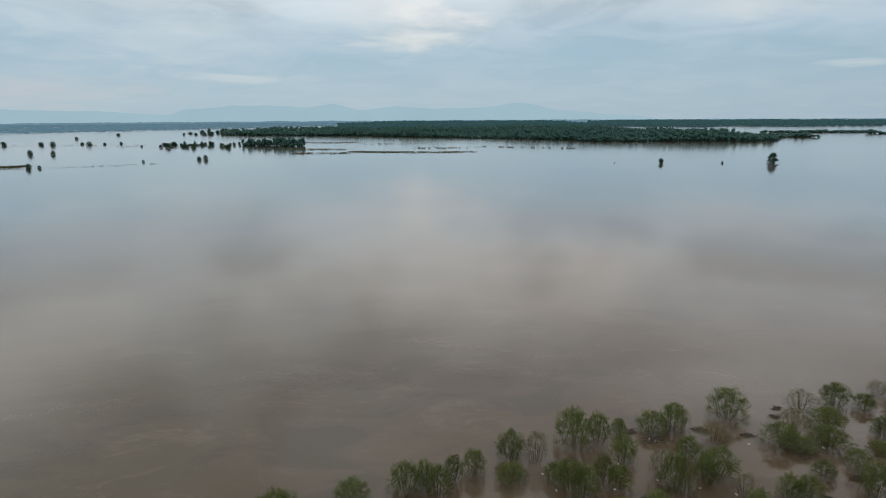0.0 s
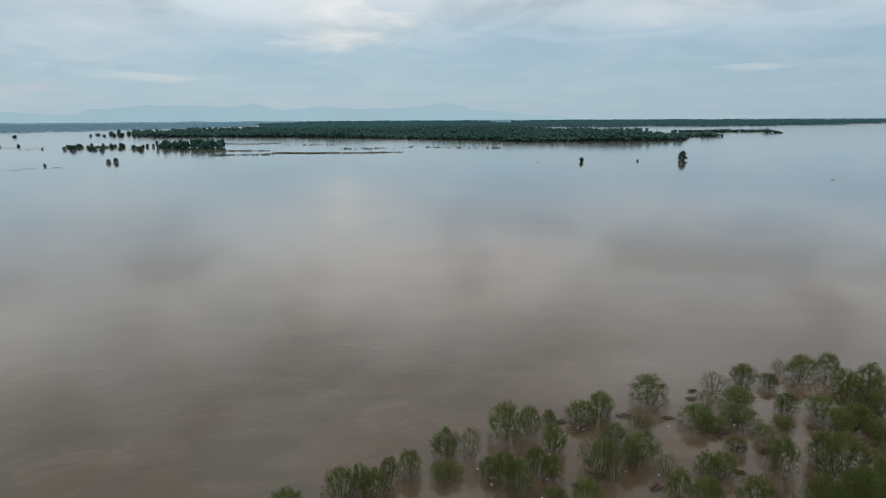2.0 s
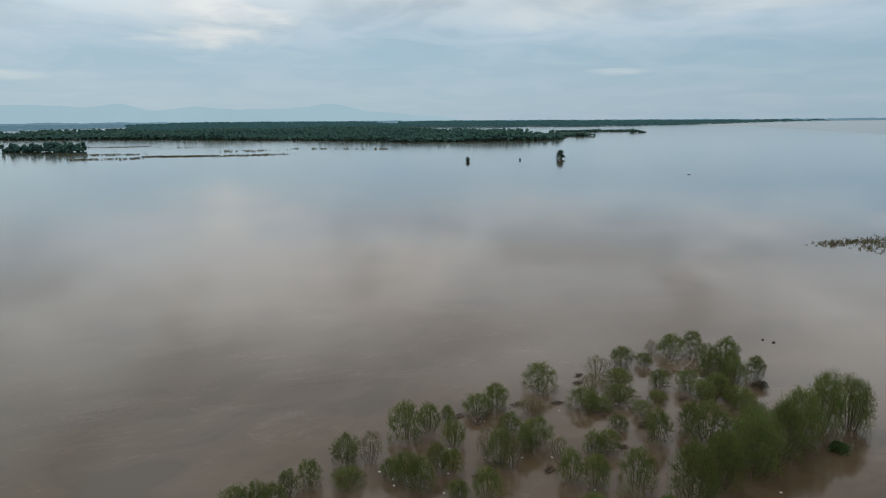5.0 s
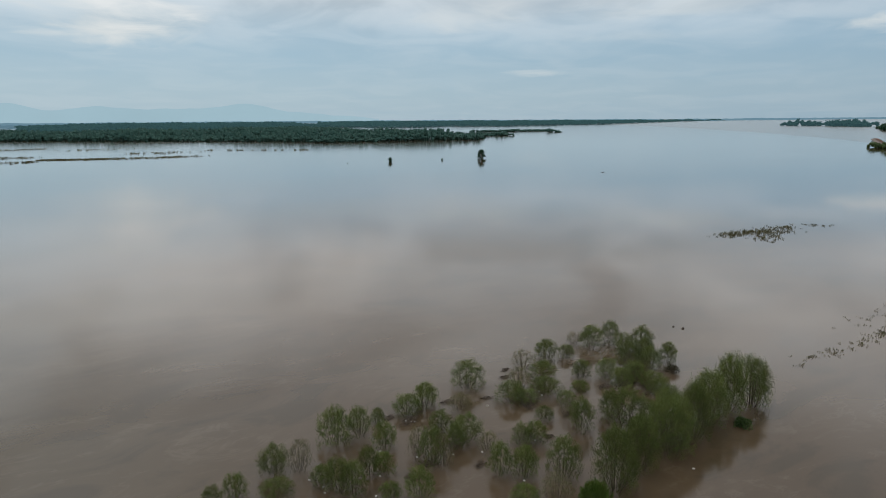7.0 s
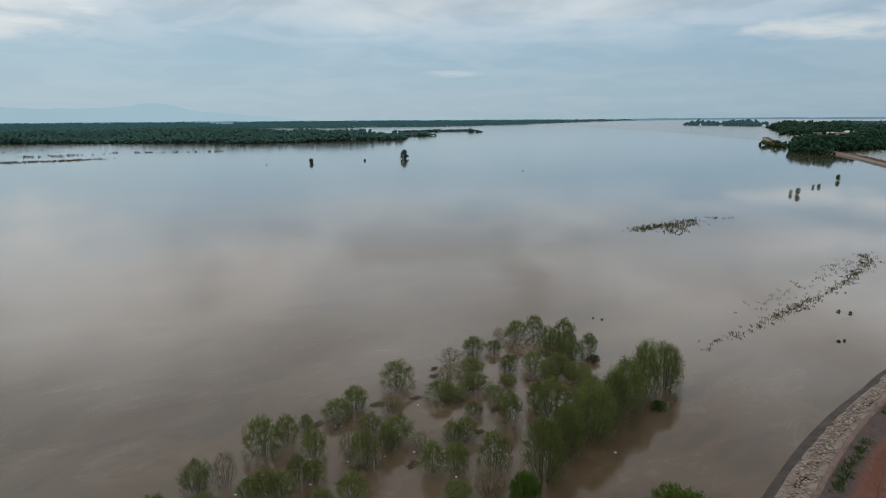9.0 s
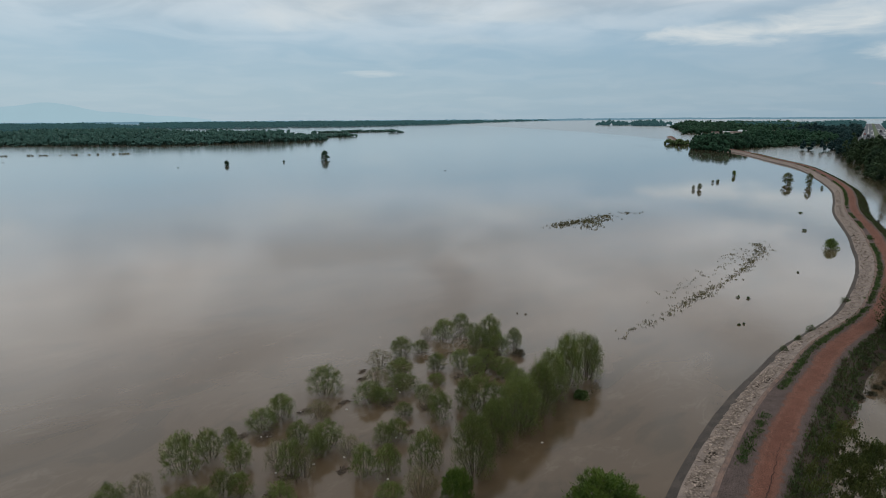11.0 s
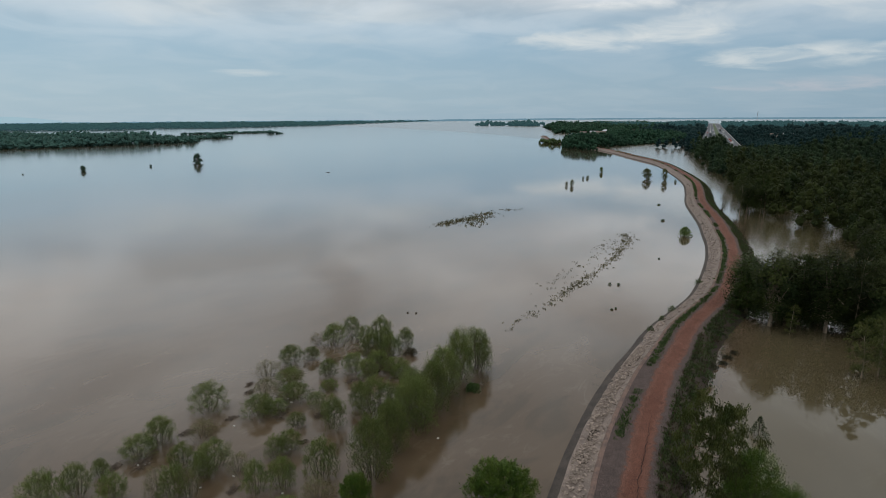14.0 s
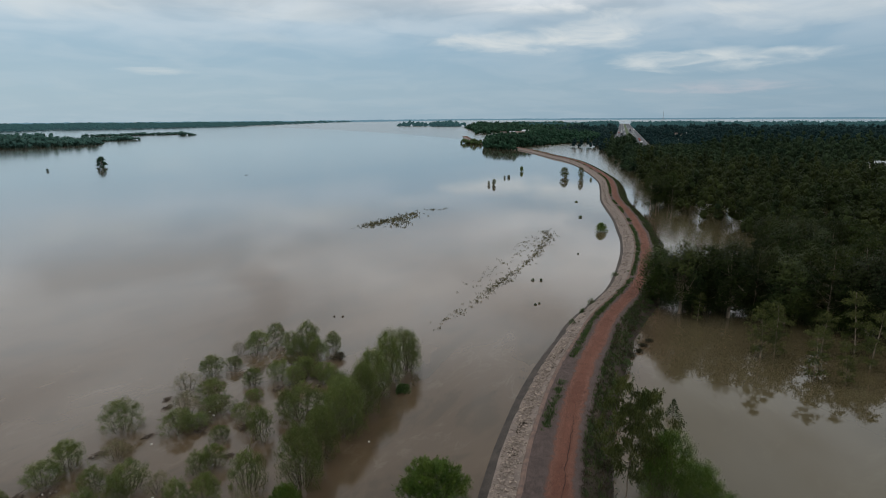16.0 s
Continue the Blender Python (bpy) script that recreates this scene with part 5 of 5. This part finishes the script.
# ---------------------------------------------------------------- highway, village and mast
def highway():
    xs = [468 + 56 * k for k in range(26)]
    thing = empty("highway")
    for side, label in ((1, "outbound carriageway"), (-1, "inbound carriageway")):
        v, f = [], []
        for x in xs:
            y = highway_y(x)
            for o, z in ((2.5, 3.6), (2.6, 4.0), (14.4, 4.0), (14.5, 3.6), (18, 0.0)):
                v.append((x, y + side * o, z))
        for i in range(len(xs) - 1):
            for k in range(4):
                q = (i * 5 + k, i * 5 + k + 1, i * 5 + k + 6, i * 5 + k + 5)
                f.append(q[::-1] if side > 0 else q)
        solid("carriageway", v, f, ASPHALT, thing)
        for o in (3.2, 8.6, 14.0):
            h = Heap()
            for x0, x1 in zip(xs, xs[1:]):
                y0, y1 = highway_y(x0) + side * o, highway_y(x1) + side * o
                h.add([(x0, y0 - 0.1, 4.01), (x1, y1 - 0.1, 4.01), (x1, y1 + 0.1, 4.01), (x0, y0 + 0.1, 4.01)], [(0, 1, 2, 3)])
            h.made("lane_line", MARKING, thing)
    v, f = [], []
    for x in xs:
        y = highway_y(x)
        v += [(x, y - 2.5, 3.8), (x, y - 1.0, 4.3), (x, y + 1.0, 4.3), (x, y + 2.5, 3.8)]
    for i in range(len(xs) - 1):
        f += [(i * 4 + k, i * 4 + 4 + k, i * 4 + 5 + k, i * 4 + 1 + k) for k in range(3)]
    solid("median", v, f, GRASS, thing, "grassy green median")
    tagged(thing, "divided grey asphalt highway on a raised bank through the forest", "highway", kind="structure")


highway()


def vehicle(x, lane, size, paint, name, label):
    """size: length, width, height."""
    l, w, h = size
    thing = empty(name, pose(x, highway_y(x) + lane, 4.0, 0, 0, 13))
    b = Heap()
    prof = [(-0.5, 0.2), (-0.5, 0.62), (-0.36, 0.66), (-0.26, 1.0), (0.2, 1.0), (0.32, 0.64), (0.48, 0.56), (0.5, 0.2)] if h < 2 else [(-0.5, 0.14), (-0.5, 1.0), (0.3, 1.0), (0.31, 0.8), (0.44, 0.78), (0.5, 0.42), (0.5, 0.14)]
    n = len(prof)
    b.add([(px * l, s * w / 2, pz * h) for s in (-1, 1) for px, pz in prof], [tuple(range(n))[::-1], tuple(range(n, 2 * n))] + [(k, (k + 1) % n, n + (k + 1) % n, n + k) for k in range(n)])
    b.made("body", paint, thing)
    g = Heap()
    box(g, l * 0.30 if h > 2 else -l * 0.24, l * 0.47 if h > 2 else l * 0.2, -w / 2 - 0.02, w / 2 + 0.02, h * 0.5 if h > 2 else h * 0.68, h * 0.72 if h > 2 else h * 0.93)
    g.made("windows", PANE, thing, "dark side windows")
    for px in (-0.32, 0.32):
        for s in (-1, 1):
            t = Heap()
            t.tube([(px * l, s * w * 0.5 - s * 0.2, 0.34), (px * l, s * w * 0.5 + s * 0.03, 0.34)], [0.34, 0.34], 10)
            wheel = t.made("wheel", RUBBER, thing)
            hub = Heap()
            hub.tube([(px * l, s * w * 0.5 + s * 0.02, 0.34), (px * l, s * w * 0.5 + s * 0.045, 0.34)], [0.2, 0.17], 8)
            hub.made("hub", STEEL, wheel)
    tagged(thing, label, "vehicle", "highway traffic")


rnd = random.Random(77)
for k in range(18):
    x = 520 + k * 36 + rnd.uniform(-9, 9)
    lane = rnd.choice((5.0, 8.8, 12.3, -5.0, -8.8, -12.3, -8.8))
    if k % 6 == 0:
        vehicle(x, lane, (8.5, 2.5, 3.4), rnd.choice((PAINT, PAINT, PAINT_DARK)), "truck", "box truck driving on the highway")
    else:
        vehicle(x, lane, (4.6, 1.85, 1.6), rnd.choice((PAINT, PAINT, PAINT_DARK, PAINT_DARK, PAINT_RED)), "car", "passenger car on the highway")


def house(x, y, turn, l, w, h, roof, label):
    thing = empty("house", pose(x, y, 0, 0, 0, turn))
    b = Heap()
    box(b, -l / 2, l / 2, -w / 2, w / 2, 0, h)
    b.made("wall", PLASTER, thing)
    r = Heap()
    o, p = 0.6, h + w * 0.22
    r.add([(-l / 2 - o, -w / 2 - o, h - 0.1), (l / 2 + o, -w / 2 - o, h - 0.1), (l / 2 + o, 0, p), (-l / 2 - o, 0, p), (-l / 2 - o, w / 2 + o, h - 0.1), (l / 2 + o, w / 2 + o, h - 0.1),
           (-l / 2 - o, -w / 2 - o, h - 0.3), (l / 2 + o, -w / 2 - o, h - 0.3), (-l / 2 - o, w / 2 + o, h - 0.3), (l / 2 + o, w / 2 + o, h - 0.3)],
          [(0, 1, 2, 3), (3, 2, 5, 4), (1, 0, 6, 7), (4, 5, 9, 8), (0, 3, 4, 8, 6), (1, 7, 9, 5, 2), (6, 8, 9, 7)])
    r.made("roof", roof, thing)
    for k in range(3):
        c = -l / 2 + (k + 0.5) * l / 3
        for s in (-1, 1):
            g = Heap()
            if k == 1 and s < 0:
                box(g, c - 0.5, c + 0.5, s * w / 2 - 0.05, s * w / 2 + 0.05, 0.02, 2.1)
                g.made("door", WOOD, thing)
            else:
                box(g, c - 0.6, c + 0.6, s * w / 2 - 0.05, s * w / 2 + 0.05, h * 0.35, h * 0.75)
                window = g.made("window", PANE, thing)
                ledge = Heap()
                box(ledge, c - 0.75, c + 0.75, s * w / 2 - 0.14, s * w / 2 + 0.14, h * 0.35 - 0.12, h * 0.35 - 0.01)
                ledge.made("sill", PLASTER, window)
    tagged(thing, label, "house", "village houses")


rnd = random.Random(90)
for az, d, l, roof in HOMES:
    w = radians(az)
    house(d * math.sin(w), d * math.cos(w), rnd.uniform(-20, 40) + 90, l * 0.8, l * 0.42, 8.5 if az > 80 else 4.6, roof, "low house with a pale metal roof" if roof is METAL_ROOF else "low house with a brown tiled roof")


def mast(az, d, h):
    w = radians(az)
    thing = empty("lattice_mast", pose(d * math.sin(w), d * math.cos(w), 0))
    for sx in (-1, 1):
        for sy in (-1, 1):
            t = Heap()
            t.tube([(sx * 1.3, sy * 1.3, 0), (sx * 0.4, sy * 0.4, h)], [0.22, 0.14], 5)
            t.made("leg", STEEL, thing)
    for k in range(10):
        z0, z1 = h * k / 10, h * (k + 1) / 10
        a0, a1 = 1.3 - 0.9 * k / 10, 1.3 - 0.9 * (k + 1) / 10
        t = Heap()
        for s in (-1, 1):
            t.tube([(-a0, s * a0, z0), (a1, s * a1, z1)], [0.1, 0.1], 4)
            t.tube([(s * a0, -a0, z0), (s * a1, a1, z1)], [0.1, 0.1], 4)
        t.made("brace", STEEL, thing)
    t = Heap()
    t.tube([(0, 0, h - 1), (0, 0, h + 5)], [0.2, 0.08], 5)
    t.made("antenna", STEEL, thing)
    tagged(thing, "thin steel lattice mast above the forest", "mast")


mast(80.85, 1900, 38)


# ---------------------------------------------------------------- stones of the revetment
def stone_mesh(seed):
    rnd, bm = random.Random(seed), bmesh.new()
    bmesh.ops.create_cube(bm, size=1.0)
    bmesh.ops.bevel(bm, geom=bm.edges[:], offset=0.09, segments=1, affect="EDGES")
    for v in bm.verts:
        v.co = Vector((v.co.x + rnd.uniform(-0.13, 0.13), v.co.y + rnd.uniform(-0.13, 0.13), (v.co.z + rnd.uniform(-0.1, 0.1)) * 0.42))
    me = bpy.data.meshes.new("stone")
    bm.to_mesh(me)
    bm.free()
    me.materials.append(STONE)
    return me


def revetment_stones():
    rnd = random.Random(8)
    kinds = [stone_mesh(600 + k) for k in range(8)]
    shapes = []
    for k in range(8):
        chip = Heap()
        box(chip, -0.5, 0.5, -0.5, 0.5, -0.2, 0.2)
        shapes.append(([(x + rnd.uniform(-0.16, 0.16), y + rnd.uniform(-0.16, 0.16), z + rnd.uniform(-0.08, 0.08)) for x, y, z in chip.v], chip.f))
    rest, made = Heap(), 0
    for i in range(index_at(22), index_at(250)):
        many = 84 if LINE[i].x < 66 else 20 if LINE[i].x < 130 else 7
        big = 1.0 if LINE[i].x < 130 else 1.6
        for k in range(many):
            lo, hi = edge("rim", i) + 0.15, edge("stone", i) + 0.05
            u = rnd.random()
            o = lo + (hi - lo) * u
            if noise.noise(Vector((i * 0.3, u * 2.5, 4))) < rnd.uniform(-0.75, -0.1):
                continue
            p = LINE[i].lerp(LINE[i + 1], rnd.random()) + SIDE[i] * o
            z = CREST - 0.1 - (CREST - 0.4) * u + 0.03
            if u < 0.3 and rnd.random() < 0.7:
                continue
            s = (0.075 + 0.16 * rnd.random() ** 2.2) * big
            m = pose(p.x, p.y, z, rnd.uniform(-14, 14), rnd.uniform(-14, 14), rnd.uniform(0, 360)) @ Matrix.Diagonal((s, s * rnd.uniform(0.6, 1.0), s * rnd.uniform(0.7, 1.0), 1))
            n = rnd.randrange(8)
            if 33 < LINE[i].x < 72 and made < 300 and k < 8:
                ob = new("stone", kinds[n])
                ob.parent = bed
                ob.matrix_basis = m
                made += 1
            else:
                rest.add([m @ Vector(v) for v in shapes[n][0]], shapes[n][1])
    ob = rest.made("rubble_stones", STONE, bed)
    ob["kind"] = "stuff"


revetment_stones()
